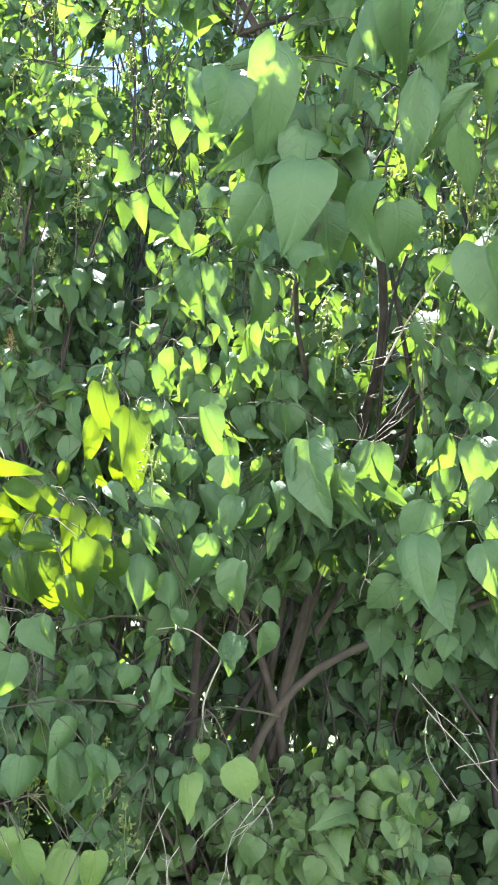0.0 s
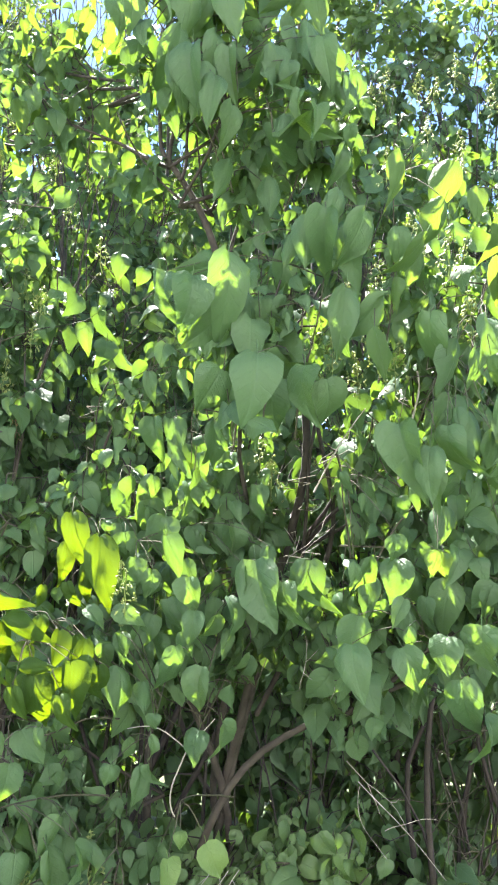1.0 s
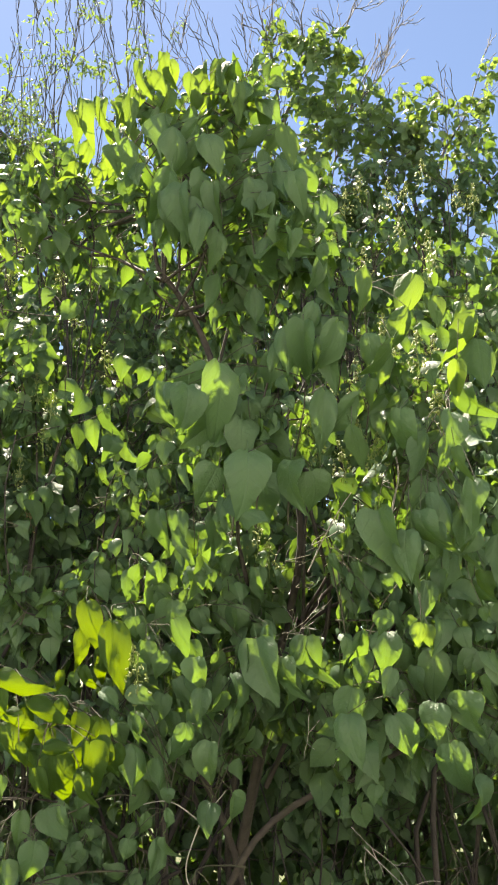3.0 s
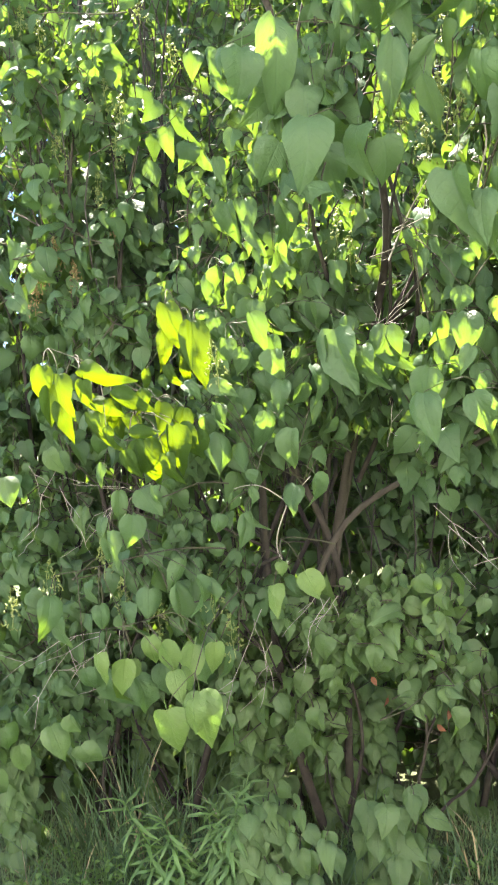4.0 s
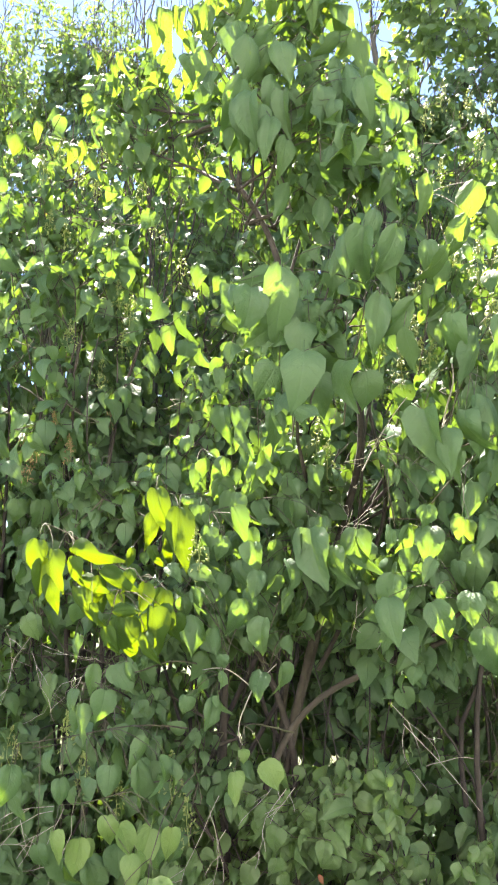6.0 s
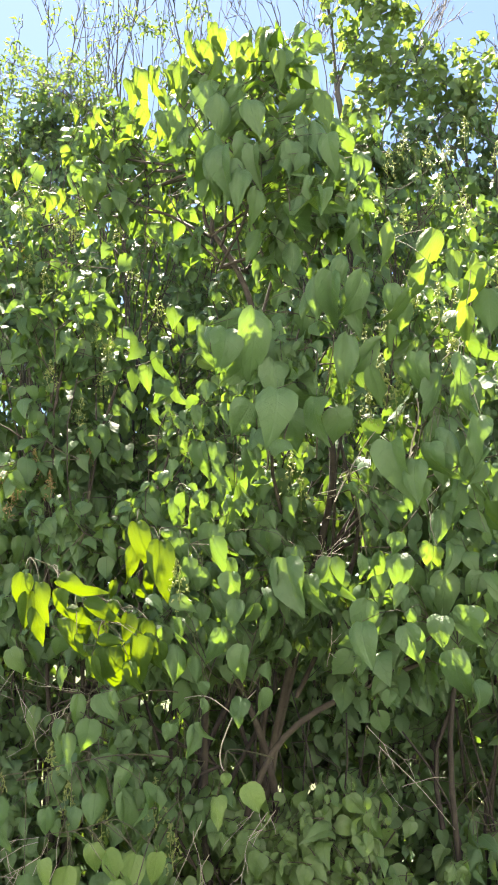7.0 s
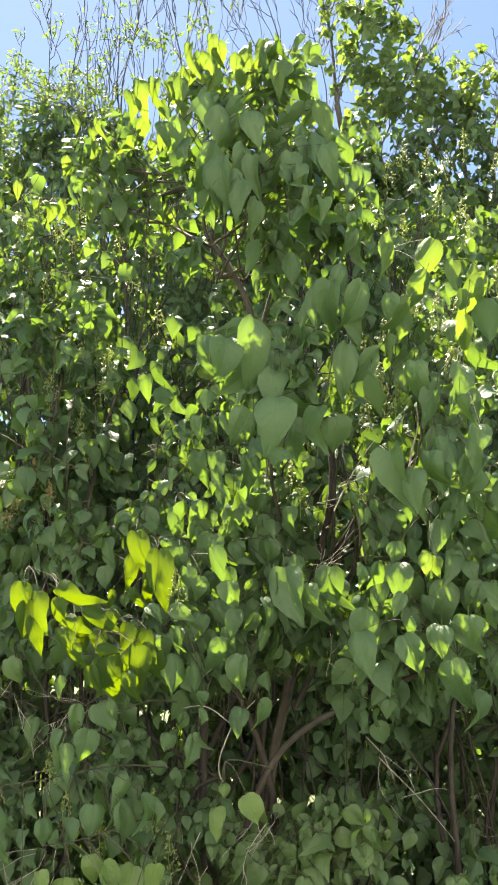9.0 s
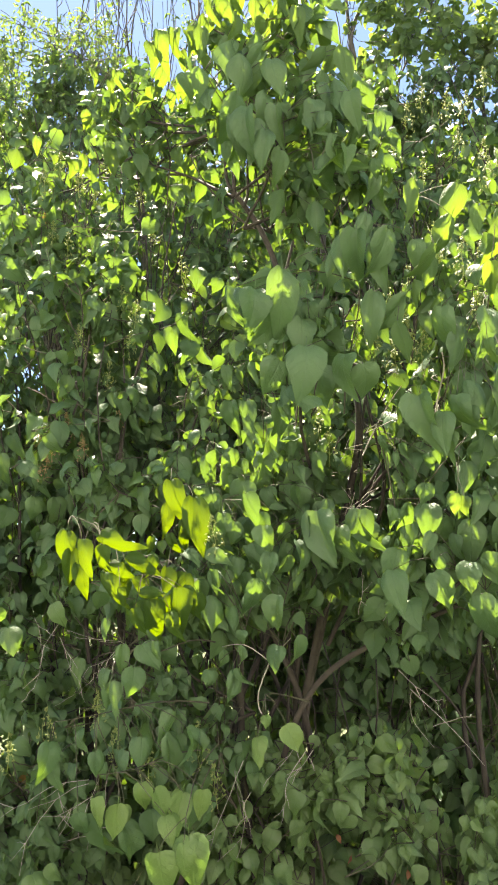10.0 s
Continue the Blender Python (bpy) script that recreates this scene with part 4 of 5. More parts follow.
LEFT_MORE_MASSES = [
    (-1.00, 2.40, 0.80, 0.45, 0.26, 0.36, 93, 0.094),
    (-0.80, 3.05, 0.35, 0.50, 0.14, 0.30, 60, 0.095),
    (-0.30, 2.95, 0.75, 0.50, 0.22, 0.60, 70, 0.100),
    (-0.35, 3.00, 2.90, 0.50, 0.28, 0.45, 49, 0.100),
    (-0.40, 3.35, 0.25, 1.30, 0.18, 0.35, 130, 0.095),
    (-1.60, 2.95, 1.80, 0.45, 0.40, 1.20, 156, 0.106),
    (-1.30, 3.00, 0.60, 0.80, 0.30, 0.60, 124, 0.100),
    (-1.25, 3.25, 2.00, 0.45, 0.15, 0.70, 90, 0.105),
    (-0.60, 3.30, 1.20, 1.30, 0.20, 1.20, 202, 0.112),
    (-0.70, 3.40, 2.60, 1.20, 0.25, 0.60, 109, 0.106),
    (-0.75, 3.65, 3.40, 1.00, 0.25, 0.50, 64, 0.100),
    (-1.50, 3.90, 3.80, 0.60, 0.40, 0.80, 44, 0.106),
]
LEFT_OUTER_MASSES = [
    (-2.20, 3.40, 1.80, 0.60, 0.50, 1.60, 171, 0.112),
    (-1.35, 4.20, 5.00, 0.34, 0.25, 0.26, 30, 0.105),
    (-0.95, 4.20, 4.90, 0.36, 0.25, 0.28, 30, 0.105),
    (-1.15, 4.10, 4.55, 0.45, 0.22, 0.24, 30, 0.105),
    (-0.50, 4.10, 4.65, 0.34, 0.22, 0.30, 26, 0.105),
    (-1.70, 4.20, 4.75, 0.34, 0.25, 0.34, 26, 0.105),
    (-0.35, 4.10, 3.40, 0.70, 0.30, 0.55, 60, 0.100),
    (-0.20, 4.15, 4.20, 0.60, 0.30, 0.40, 34, 0.095),
    (-0.95, 4.00, 4.00, 0.70, 0.45, 0.80, 44, 0.106),
    (-1.05, 3.15, 3.60, 0.45, 0.28, 0.38, 16, 0.092),
    (-0.50, 3.10, 3.72, 0.40, 0.28, 0.38, 15, 0.092),
    (-0.72, 3.25, 4.05, 0.45, 0.25, 0.22, 11, 0.085),
]
LEFT_LOW_MASSES = [
    (-1.45, 3.20, 3.35, 0.35, 0.28, 0.40, 14, 0.092),
    (-0.25, 4.00, 4.20, 0.60, 0.40, 0.70, 39, 0.106),
    (-1.25, 3.30, 0.25, 0.70, 0.20, 0.35, 120, 0.095),
    (-1.55, 2.85, 0.30, 0.40, 0.20, 0.35, 80, 0.095),
]
left = shrub("lilac_shrub", (-1.0, 3.15, 0), "dark shaded lilac shrub with smaller leaves", LEFT_MASSES + LEFT_MORE_MASSES + LEFT_OUTER_MASSES + LEFT_LOW_MASSES, 12, [(-0.9, 3.1, 0), (-1.05, 3.15, 0), (-0.75, 3.2, 0)], BACK_HOLLOWS, singles=260, group="lilacs behind", dense=1.12, fine=0.84)
RIGHT_MASSES = [
    (1.05, 2.80, 3.10, 0.45, 0.35, 0.55, 48, 0.106),
    (0.55, 3.10, 3.40, 0.42, 0.30, 0.60, 32, 0.106),
    (1.00, 2.60, 2.20, 0.45, 0.38, 0.60, 93, 0.112),
    (0.42, 2.80, 2.30, 0.42, 0.32, 0.60, 78, 0.106),
    (1.00, 2.65, 1.10, 0.45, 0.32, 0.60, 85, 0.106),
    (0.45, 2.95, 1.20, 0.40, 0.25, 0.70, 70, 0.100),
    (0.55, 3.00, 0.40, 0.70, 0.25, 0.40, 70, 0.100),
    (0.90, 3.40, 0.25, 1.00, 0.18, 0.35, 110, 0.095),
    (0.80, 3.30, 3.85, 0.55, 0.30, 0.40, 40, 0.085),
    (0.30, 3.50, 4.05, 0.40, 0.30, 0.40, 46, 0.095),
]
RIGHT_MORE_MASSES = [
    (1.65, 2.95, 1.80, 0.45, 0.40, 1.30, 156, 0.106),
    (0.90, 3.30, 1.20, 1.10, 0.20, 1.20, 202, 0.112),
    (0.80, 3.40, 2.60, 1.10, 0.25, 0.60, 121, 0.106),
    (0.80, 3.65, 3.50, 0.90, 0.25, 0.50, 48, 0.086),
    (1.62, 3.60, 4.45, 0.45, 0.30, 0.32, 24, 0.086),
    (2.10, 3.60, 4.30, 0.40, 0.30, 0.40, 32, 0.086),
    (1.15, 3.70, 4.50, 0.40, 0.28, 0.26, 14, 0.086),
    (1.70, 3.30, 3.50, 0.45, 0.35, 0.55, 42, 0.086),
    (1.55, 3.80, 4.25, 0.50, 0.35, 0.50, 35, 0.086),
    (2.20, 3.70, 3.80, 0.50, 0.40, 0.80, 48, 0.090),
]
RIGHT_OUTER_MASSES = [
    (0.85, 3.20, 1.00, 0.55, 0.14, 0.50, 110, 0.100),
    (0.10, 3.20, 1.25, 0.45, 0.14, 0.40, 80, 0.100),
    (0.55, 3.75, 4.45, 0.30, 0.25, 0.25, 24, 0.100),
    (0.92, 3.75, 4.35, 0.32, 0.25, 0.25, 24, 0.100),
    (0.20, 3.90, 4.60, 0.26, 0.20, 0.25, 18, 0.100),
    (2.20, 3.40, 1.80, 0.60, 0.50, 1.70, 171, 0.112),
    (1.10, 3.90, 4.30, 0.60, 0.40, 0.60, 32, 0.088),
    (0.45, 4.00, 4.40, 0.50, 0.40, 0.50, 24, 0.088),
    (0.74, 3.55, 4.42, 0.26, 0.20, 0.22, 26, 0.092),
    (0.35, 3.60, 0.25, 0.80, 0.20, 0.38, 130, 0.095),
]
right = shrub("lilac_shrub", (1.0, 3.15, 0), "lilac shrub with upright twigs beside a taller one", RIGHT_MASSES + RIGHT_MORE_MASSES + RIGHT_OUTER_MASSES, 13, [(1.0, 3.1, 0), (1.15, 3.15, 0), (0.85, 3.2, 0)], BACK_HOLLOWS, singles=260, group="lilacs behind", dense=1.12, fine=0.84)


# single shoots of the left shrub
def low_shoots(rows, seed, owner, meshes=SUCKER_MESHES):
    g = rng_of(seed)
    leaves, wide = Leaves(), []
    for x, y, z, length, lean, breadth in rows:
        r = radians(lean)
        leaves.add((x, y, z), (math.sin(r), g.normal(0.03, 0.16), -math.cos(r)), unit(np.array([g.normal(0, 0.4), -0.8, (0.35 if meshes is SUCKER_MESHES else 0.0) + g.normal(0, 0.2)])), length)
        wide.append(min(1.15, max(0.68, breadth)))
    t = leaves.table()
    t[:, :3] -= np.array(owner.location)
    single_leaves(owner, t, meshes, g, wide=wide)


low_shoots(BACK_LIT_SHOOT, 54, left, LILAC_MESHES)
low_shoots(BACK_STAR_SHOOT, 55, left, LILAC_MESHES)
low_shoots(LEFT_BACK_LEAVES, 57, left, LILAC_MESHES)
low_shoots(LEFT_SKIRT, 48, left)
low_shoots(LEFT_SHADE, 49, left)


def far_thicket(seed):
    """Dense growth beyond the shrubs."""
    g = rng_of(seed)
    leaves = Leaves()
    for k in range(17000):
        x, y = (g.uniform(-7, 7) if k < 5000 else g.normal(0, 1.9)), g.uniform(6.0, 7.2)
        top = 5.75 + 0.35 * math.sin(x * 1.7) + 0.25 * math.sin(x * 4.1) + 0.2 * math.sin(x * 9.3)
        z = g.uniform(0.02, 1.0) ** 0.7 * top
        leaves.add((x, y, z), unit(np.array([0, -0.1, -0.8]) + g.normal(0, 0.5, 3)), unit(np.array([0, -0.6, 0.5]) + g.normal(0, 0.6, 3)), g.uniform(0.09, 0.22))
    me = joined_leaves("far_thicket", leaves.table(), HEARTS_PLAIN, LILAC, g)
    return tagged(new("far_thicket", me), "dense green thicket beyond the lilac shrubs", "shrub", kind="stuff")


far_thicket(301)


def fork(build, p, way, length, r, g, depth, lines, spread=0.5, lift=0.25):
    """A crooked branch that divides again and again; keeps its lines."""
    way = unit(np.asarray(way, float))
    line = bend(p, p + way * length, g, wobble=0.045, steps=5)
    tube(build, line, r, max(r * 0.62, 0.0024), 4 if r > 0.005 else 3)
    lines.append(line)
    if not depth:
        return
    for k in range(3 if depth > 1 else 2):
        start = line[-1] if k == 0 else line[g.integers(1, 5)]
        turned = way + g.normal(0, spread, 3) * (0.5 if k == 0 else 1.0) + np.array([0, 0, lift])
        fork(build, start, turned, length * g.uniform(0.55, 0.85), max(r * 0.6, 0.0034), g, depth - 1, lines, spread, lift)


def tree(at, label, spine, limbs, tufts, seed, leaf=0.06, shapes=OVALS, loose=0, radius=0.04, depth=2, spread=0.5, lift=0.25, twig=0.30):
    """A half-bare tree: trunk, limbs that fork into twigs, and tufts of leaves (centre, radii, sprigs)."""
    ob = thing("tree", at, label, "tree", "trees behind the shrubs")
    g = rng_of(seed)
    at = np.array(at, float)
    trunk, twigs, leaves, lines = Build(), Build(), Leaves(), []
    stem = bend((0, 0, 0), np.array(spine) - at, g, wobble=0.012, steps=12)
    tube(trunk, stem, radius, radius * 0.42, 8)
    part("trunk", trunk.mesh("trunk", TREE_BARK), ob)
    for share, x, y, z, r in limbs:
        start = stem[min(int(share * 11), 11)]
        end = np.array((x, y, z)) - at
        arm = bend(start, end, g, sag=-0.05, wobble=0.03, steps=9)
        one = Build()
        tube(one, arm, r, r * 0.35, 5)
        part("limb", one.mesh("limb", TREE_BARK), ob)
        lines.append(arm)
        way = arm[-1] - arm[-3]
        fork(twigs, arm[-1], way, twig * 0.8, r * 0.4, g, depth, lines, spread, lift)
        for k in range(4):
            p = arm[g.integers(3, 9)]
            fork(twigs, p, unit(arm[-1] - arm[0]) + g.normal(0, spread, 3), twig * g.uniform(0.6, 1.2), r * 0.4, g, depth - 1, lines, spread, lift)
    for x, y, z, rx, ry, rz, count in tufts:
        c = np.array((x, y, z)) - at
        near = lines[int(np.argmin([np.linalg.norm(n[-1] - c) for n in lines]))][-1]
        for _ in range(count):
            p = c + unit(g.normal(0, 1, 3)) * np.array((rx, ry, rz)) * g.random() ** 0.4
            if g.random() < 0.35:
                tube(twigs, bend(near, p, g, wobble=0.06, steps=5), 0.0030, 0.0016, 3)
            sprig(leaves, twigs, p, g.normal(0, 1, 3) + np.array([0, -0.2, 0.6]), 0.10, leaf, g, 3, 0.5, loose=0.7)
    for _ in range(loose):
        n = lines[g.integers(0, len(lines))]
        sprig(leaves, twigs, n[g.integers(1, len(n))], g.normal(0, 1, 3) + np.array([0, 0, 0.7]), 0.09, leaf, g, 3, 0.35, loose=0.7)
    part("twig_mass", twigs.mesh("twig_mass", TREE_BARK), ob, kind="stuff")
    part("crown", joined_leaves("crown", leaves.table(), shapes, TREE_LEAF, g), ob, "sparse pale green leaves", "stuff")
    return ob


tree((0.52, 4.5, 0), "dark forked tree with leafy tufts and dead tips", (0.64, 4.5, 5.35),
     [(1.0, 0.57, 4.5, 6.25, 0.016), (1.0, 0.86, 4.55, 6.30, 0.018), (0.95, 1.16, 4.45, 6.20, 0.016), (0.92, 1.38, 4.4, 5.95, 0.013), (0.85, 1.20, 4.4, 5.50, 0.012), (0.9, 0.50, 4.5, 5.80, 0.008)],
     [(0.66, 4.40, 6.08, 0.15, 0.17, 0.18, 13), (0.93, 4.40, 5.97, 0.25, 0.20, 0.20, 27), (1.13, 4.40, 5.84, 0.18, 0.17, 0.15, 18), (0.84, 4.40, 5.66, 0.28, 0.21, 0.17, 20), (1.24, 4.40, 5.62, 0.10, 0.14, 0.14, 6), (0.95, 4.35, 5.38, 0.30, 0.21, 0.23, 26), (0.82, 4.30, 5.15, 0.25, 0.20, 0.20, 18), (1.15, 4.30, 5.20, 0.25, 0.20, 0.22, 18)], 23, leaf=0.085, shapes=HEARTS_PLAIN, radius=0.05, depth=3, spread=0.45)
tree((0.22, 4.6, 0), "thin dead tree with antler-like bare tips", (0.28, 4.5, 5.45),
     [(1.0, 0.20, 4.5, 6.05, 0.012), (1.0, 0.02, 4.5, 5.95, 0.008), (0.9, 0.42, 4.5, 5.75, 0.007)],
     [(0.36, 4.4, 5.45, 0.16, 0.10, 0.14, 16), (0.05, 4.4, 5.30, 0.20, 0.10, 0.14, 14)], 25, leaf=0.075, shapes=HEARTS_PLAIN, radius=0.032, depth=2, spread=0.42, twig=0.36)
tree((-0.50, 4.7, 0), "slender half-bare tree with many thin grey twigs", (-0.52, 4.6, 5.1),
     [(0.9, -0.30, 4.5, 6.05, 0.010), (1.0, -0.46, 4.6, 6.35, 0.011), (1.0, -0.62, 4.5, 6.30, 0.010), (0.85, -0.16, 4.5, 5.75, 0.008), (0.8, -0.78, 4.5, 5.95, 0.009), (0.9, -0.55, 4.7, 6.0, 0.008), (0.95, -0.38, 4.6, 6.30, 0.008), (0.9, -0.70, 4.6, 6.20, 0.008), (0.85, -0.24, 4.6, 5.95, 0.007)],
     [(-0.62, 4.5, 5.90, 0.16, 0.10, 0.10, 12), (-0.38, 4.5, 6.10, 0.12, 0.08, 0.12, 8), (-0.50, 4.5, 5.55, 0.30, 0.12, 0.12, 12)], 21, leaf=0.055, loose=34, radius=0.035, depth=2, spread=0.26, lift=0.42, twig=0.44)
tree((-0.98, 4.8, 0), "slender half-bare tree with many thin grey twigs", (-0.98, 4.6, 5.0),
     [(0.9, -1.22, 4.5, 5.90, 0.009), (1.0, -0.98, 4.5, 6.25, 0.010), (1.0, -0.84, 4.6, 6.30, 0.009), (0.8, -1.40, 4.5, 5.75, 0.009), (0.9, -1.08, 4.5, 6.10, 0.008), (0.95, -0.90, 4.6, 6.05, 0.007), (0.9, -1.16, 4.6, 6.20, 0.007)],
     [(-0.92, 4.5, 5.95, 0.14, 0.10, 0.12, 10), (-1.20, 4.5, 5.65, 0.25, 0.12, 0.12, 14)], 27, leaf=0.052, loose=40, radius=0.035, depth=2, spread=0.28, lift=0.40, twig=0.40)
tree((-1.45, 4.6, 0), "bushy young tree with fine pale yellow-green leaves", (-1.45, 4.5, 4.8),
     [(0.8, -1.75, 4.5, 5.55, 0.012), (0.9, -1.30, 4.4, 5.60, 0.012), (0.7, -1.05, 4.4, 5.35, 0.012), (0.7, -1.95, 4.4, 5.10, 0.012), (1.0, -1.50, 4.5, 5.80, 0.010), (0.6, -1.20, 4.3, 4.90, 0.012)],
     [(-1.45, 4.3, 5.20, 0.45, 0.25, 0.30, 109), (-1.10, 4.2, 5.05, 0.30, 0.20, 0.22, 54), (-1.80, 4.3, 5.10, 0.30, 0.25, 0.30, 63), (-1.35, 4.2, 4.65, 0.50, 0.20, 0.30, 92), (-1.60, 4.4, 5.55, 0.30, 0.20, 0.14, 21)], 22, leaf=0.055, loose=60, radius=0.04, depth=2, spread=0.4)
tree((1.40, 4.2, 0), "bushy small tree with broad leaves", (1.40, 4.1, 4.75),
     [(0.95, 1.30, 4.0, 5.15, 0.009), (1.0, 1.52, 4.0, 5.10, 0.009), (0.9, 1.20, 4.0, 4.95, 0.008), (0.9, 1.62, 4.0, 4.85, 0.008)],
     [(1.36, 3.95, 5.02, 0.25, 0.20, 0.20, 21), (1.28, 3.95, 4.78, 0.30, 0.20, 0.22, 25), (1.44, 3.95, 5.22, 0.10, 0.11, 0.10, 5), (1.52, 3.95, 4.80, 0.25, 0.20, 0.20, 15)], 24, leaf=0.085, shapes=HEARTS_PLAIN, radius=0.03, depth=1, spread=0.4, twig=0.16)
tree((1.62, 4.1, 0), "thin leaning tree with sparse leaves and dry twigs", (1.56, 4.0, 4.70),
     [(1.0, 1.93, 4.0, 5.45, 0.010), (0.95, 1.66, 4.0, 5.15, 0.007), (0.9, 1.85, 4.0, 4.95, 0.007)],
     [(1.98, 3.95, 5.36, 0.07, 0.06, 0.14, 7), (1.94, 3.95, 5.18, 0.07, 0.06, 0.10, 6), (1.68, 3.95, 5.18, 0.10, 0.08, 0.06, 6), (1.78, 3.95, 4.92, 0.16, 0.10, 0.12, 16)], 29, leaf=0.075, shapes=HEARTS_PLAIN, radius=0.026, depth=2, spread=0.4, twig=0.24)
tree((-2.4, 5.0, 0), "bushy young tree with fine pale yellow-green leaves", (-2.4, 4.9, 4.6),
     [(0.8, -2.70, 4.8, 5.40, 0.012), (0.9, -2.20, 4.8, 5.50, 0.012), (0.7, -2.05, 4.7, 5.10, 0.010)],
     [(-2.35, 4.7, 5.10, 0.45, 0.25, 0.35, 71), (-2.25, 4.6, 4.5, 0.50, 0.25, 0.40, 63)], 26, leaf=0.06, loose=40, radius=0.04)


# ---- shrub details: crooked branches and dead twigs ----
def limb(owner, name, a, via, b, r0, r1, seed, material, sides=6, label=""):
    """A branch through three places."""
    g = rng_of(seed)
    a, via, b = np.array(a), np.array(via), np.array(b)
    s = np.linspace(0, 1, 13)[:, None]
    line = a * (1 - s) * (1 - 2 * s) + via * 4 * s * (1 - s) + b * s * (2 * s - 1)
    line = line + bend((0, 0, 0), b - a, g, wobble=0.025, steps=13) - (b - a) * s
    one = Build()
    tube(one, line - np.array(owner.location), r0, r1, sides)
    return part(name, one.mesh(name, material), owner, label)


limb(lilac, "branch", (-0.06, 2.32, 0.86), (0.16, 2.16, 1.21), (0.56, 2.02, 1.44), 0.012, 0.008, 61, BARK, 7)
limb(lilac, "branch", (-0.08, 2.62, 0.0), (-0.16, 2.50, 1.10), (-0.10, 2.35, 1.70), 0.018, 0.010, 62, BARK, 8)
limb(lilac, "branch", (0.05, 2.60, 0.6), (0.00, 2.45, 1.15), (0.08, 2.12, 1.80), 0.014, 0.008, 63, BARK, 7)
limb(lilac, "branch", (0.08, 2.12, 1.80), (0.09, 2.10, 2.00), (0.08, 1.95, 2.45), 0.010, 0.006, 64, BARK, 6)
limb(lilac, "branch", (0.03, 2.48, 1.05), (0.25, 2.25, 1.70), (0.265, 2.10, 2.32), 0.015, 0.012, 65, BARK, 7)
limb(lilac, "branch", (0.14, 2.40, 1.30), (0.30, 2.22, 1.78), (0.30, 2.12, 2.25), 0.009, 0.006, 165, BARK, 6)
limb(lilac, "branch", (0.24, 2.30, 1.5), (0.265, 2.18, 1.90), (0.34, 2.10, 2.28), 0.007, 0.004, 169, BARK, 6)
limb(lilac, "branch", (0.08, 2.02, 2.40), (0.01, 1.96, 2.62), (-0.13, 1.94, 2.92), 0.013, 0.009, 66, BARK, 7)
limb(lilac, "branch", (-0.13, 1.94, 2.92), (-0.155, 1.94, 3.02), (-0.15, 1.92, 3.22), 0.008, 0.004, 166, BARK, 6)
limb(lilac, "branch", (-0.10, 1.94, 2.86), (-0.085, 1.93, 2.98), (-0.06, 1.92, 3.20), 0.006, 0.003, 167, BARK, 6)
limb(lilac, "branch", (-0.06, 1.95, 2.78), (-0.20, 1.93, 2.92), (-0.28, 1.90, 3.05), 0.004, 0.002, 168, BARK, 5)
limb(lilac, "branch", (-0.16, 2.40, 3.10), (-0.14, 2.40, 3.35), (-0.16, 2.35, 3.70), 0.007, 0.003, 67, BARK, 5)
limb(lilac, "branch", (0.0, 2.3, 2.6), (0.08, 2.25, 2.95), (0.22, 2.2, 3.30), 0.008, 0.003, 68, BARK, 5)
limb(lilac, "twig", (0.46, 1.75, 1.95), (0.49, 1.70, 2.08), (0.51, 1.70, 2.22), 0.0034, 0.0026, 69, DEAD, 5, "grey bare twig")
limb(lilac, "twig", (0.26, 1.85, 1.93), (0.31, 1.80, 2.02), (0.39, 1.78, 2.14), 0.0026, 0.0014, 70, DEAD, 4, "pale bare twig")
# a dead forked twig in the hollow
limb(lilac, "twig", (-0.10, 1.90, 1.13), (-0.11, 1.90, 1.19), (-0.07, 1.88, 1.29), 0.0022, 0.0022, 71, DEAD, 4, "bleached forked twig")
limb(lilac, "twig", (-0.07, 1.88, 1.29), (-0.04, 1.87, 1.32), (0.00, 1.90, 1.36), 0.0022, 0.0015, 72, DEAD, 4, "bleached forked twig")
limb(lilac, "twig", (-0.07, 1.88, 1.29), (-0.13, 1.87, 1.34), (-0.22, 1.90, 1.34), 0.0022, 0.0012, 73, DEAD, 4, "bleached forked twig")


def stem_stand(owner, x0, x1, y0, y1, height, count, seed, shoots=3):
    """Old brown stems that lean and cross in the depth of a shrub, with dead side shoots."""
    g = rng_of(seed)
    for k in range(count):
        x, y = x0 + (x1 - x0) * g.random(), g.uniform(y0, y1)
        top = np.array([x + g.normal(0.04, 0.30), y - g.uniform(-0.1, 0.25), height * g.uniform(0.75, 1.15)])
        one = Build()
        line = bend((x, y, -0.02), top, g, wobble=0.05, steps=10) - np.array(owner.location)
        r = 0.004 + 0.013 * g.random() ** 2
        tube(one, line, r, r * 0.6, 6)
        for _ in range(g.integers(0, shoots + 1)):
            p = line[g.integers(3, 9)]
            tube(one, bend(p, p + unit(g.normal(0, 1, 3) * (1, 0.5, 0.6)) * g.uniform(0.12, 0.40), g, wobble=0.07, steps=5), r * 0.35, 0.0012, 4)
        part("stem", one.mesh("stem", SHADE_DARK_BARK), owner)


# lilac bark painted darker, to put the hollows' deep shade into the stems
SHADE_DARK_BARK = bark_material("old bark with shade darkened in", (0.020, 0.016, 0.015), (0.048, 0.039, 0.035))
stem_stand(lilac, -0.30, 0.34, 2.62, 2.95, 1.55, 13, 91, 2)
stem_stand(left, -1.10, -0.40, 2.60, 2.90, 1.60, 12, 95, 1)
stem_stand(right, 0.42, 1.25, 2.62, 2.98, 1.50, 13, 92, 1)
limb(lilac, "branch", (0.02, 2.62, 0.10), (0.00, 2.50, 0.95), (-0.12, 2.34, 1.46), 0.016, 0.010, 93, BARK, 7)
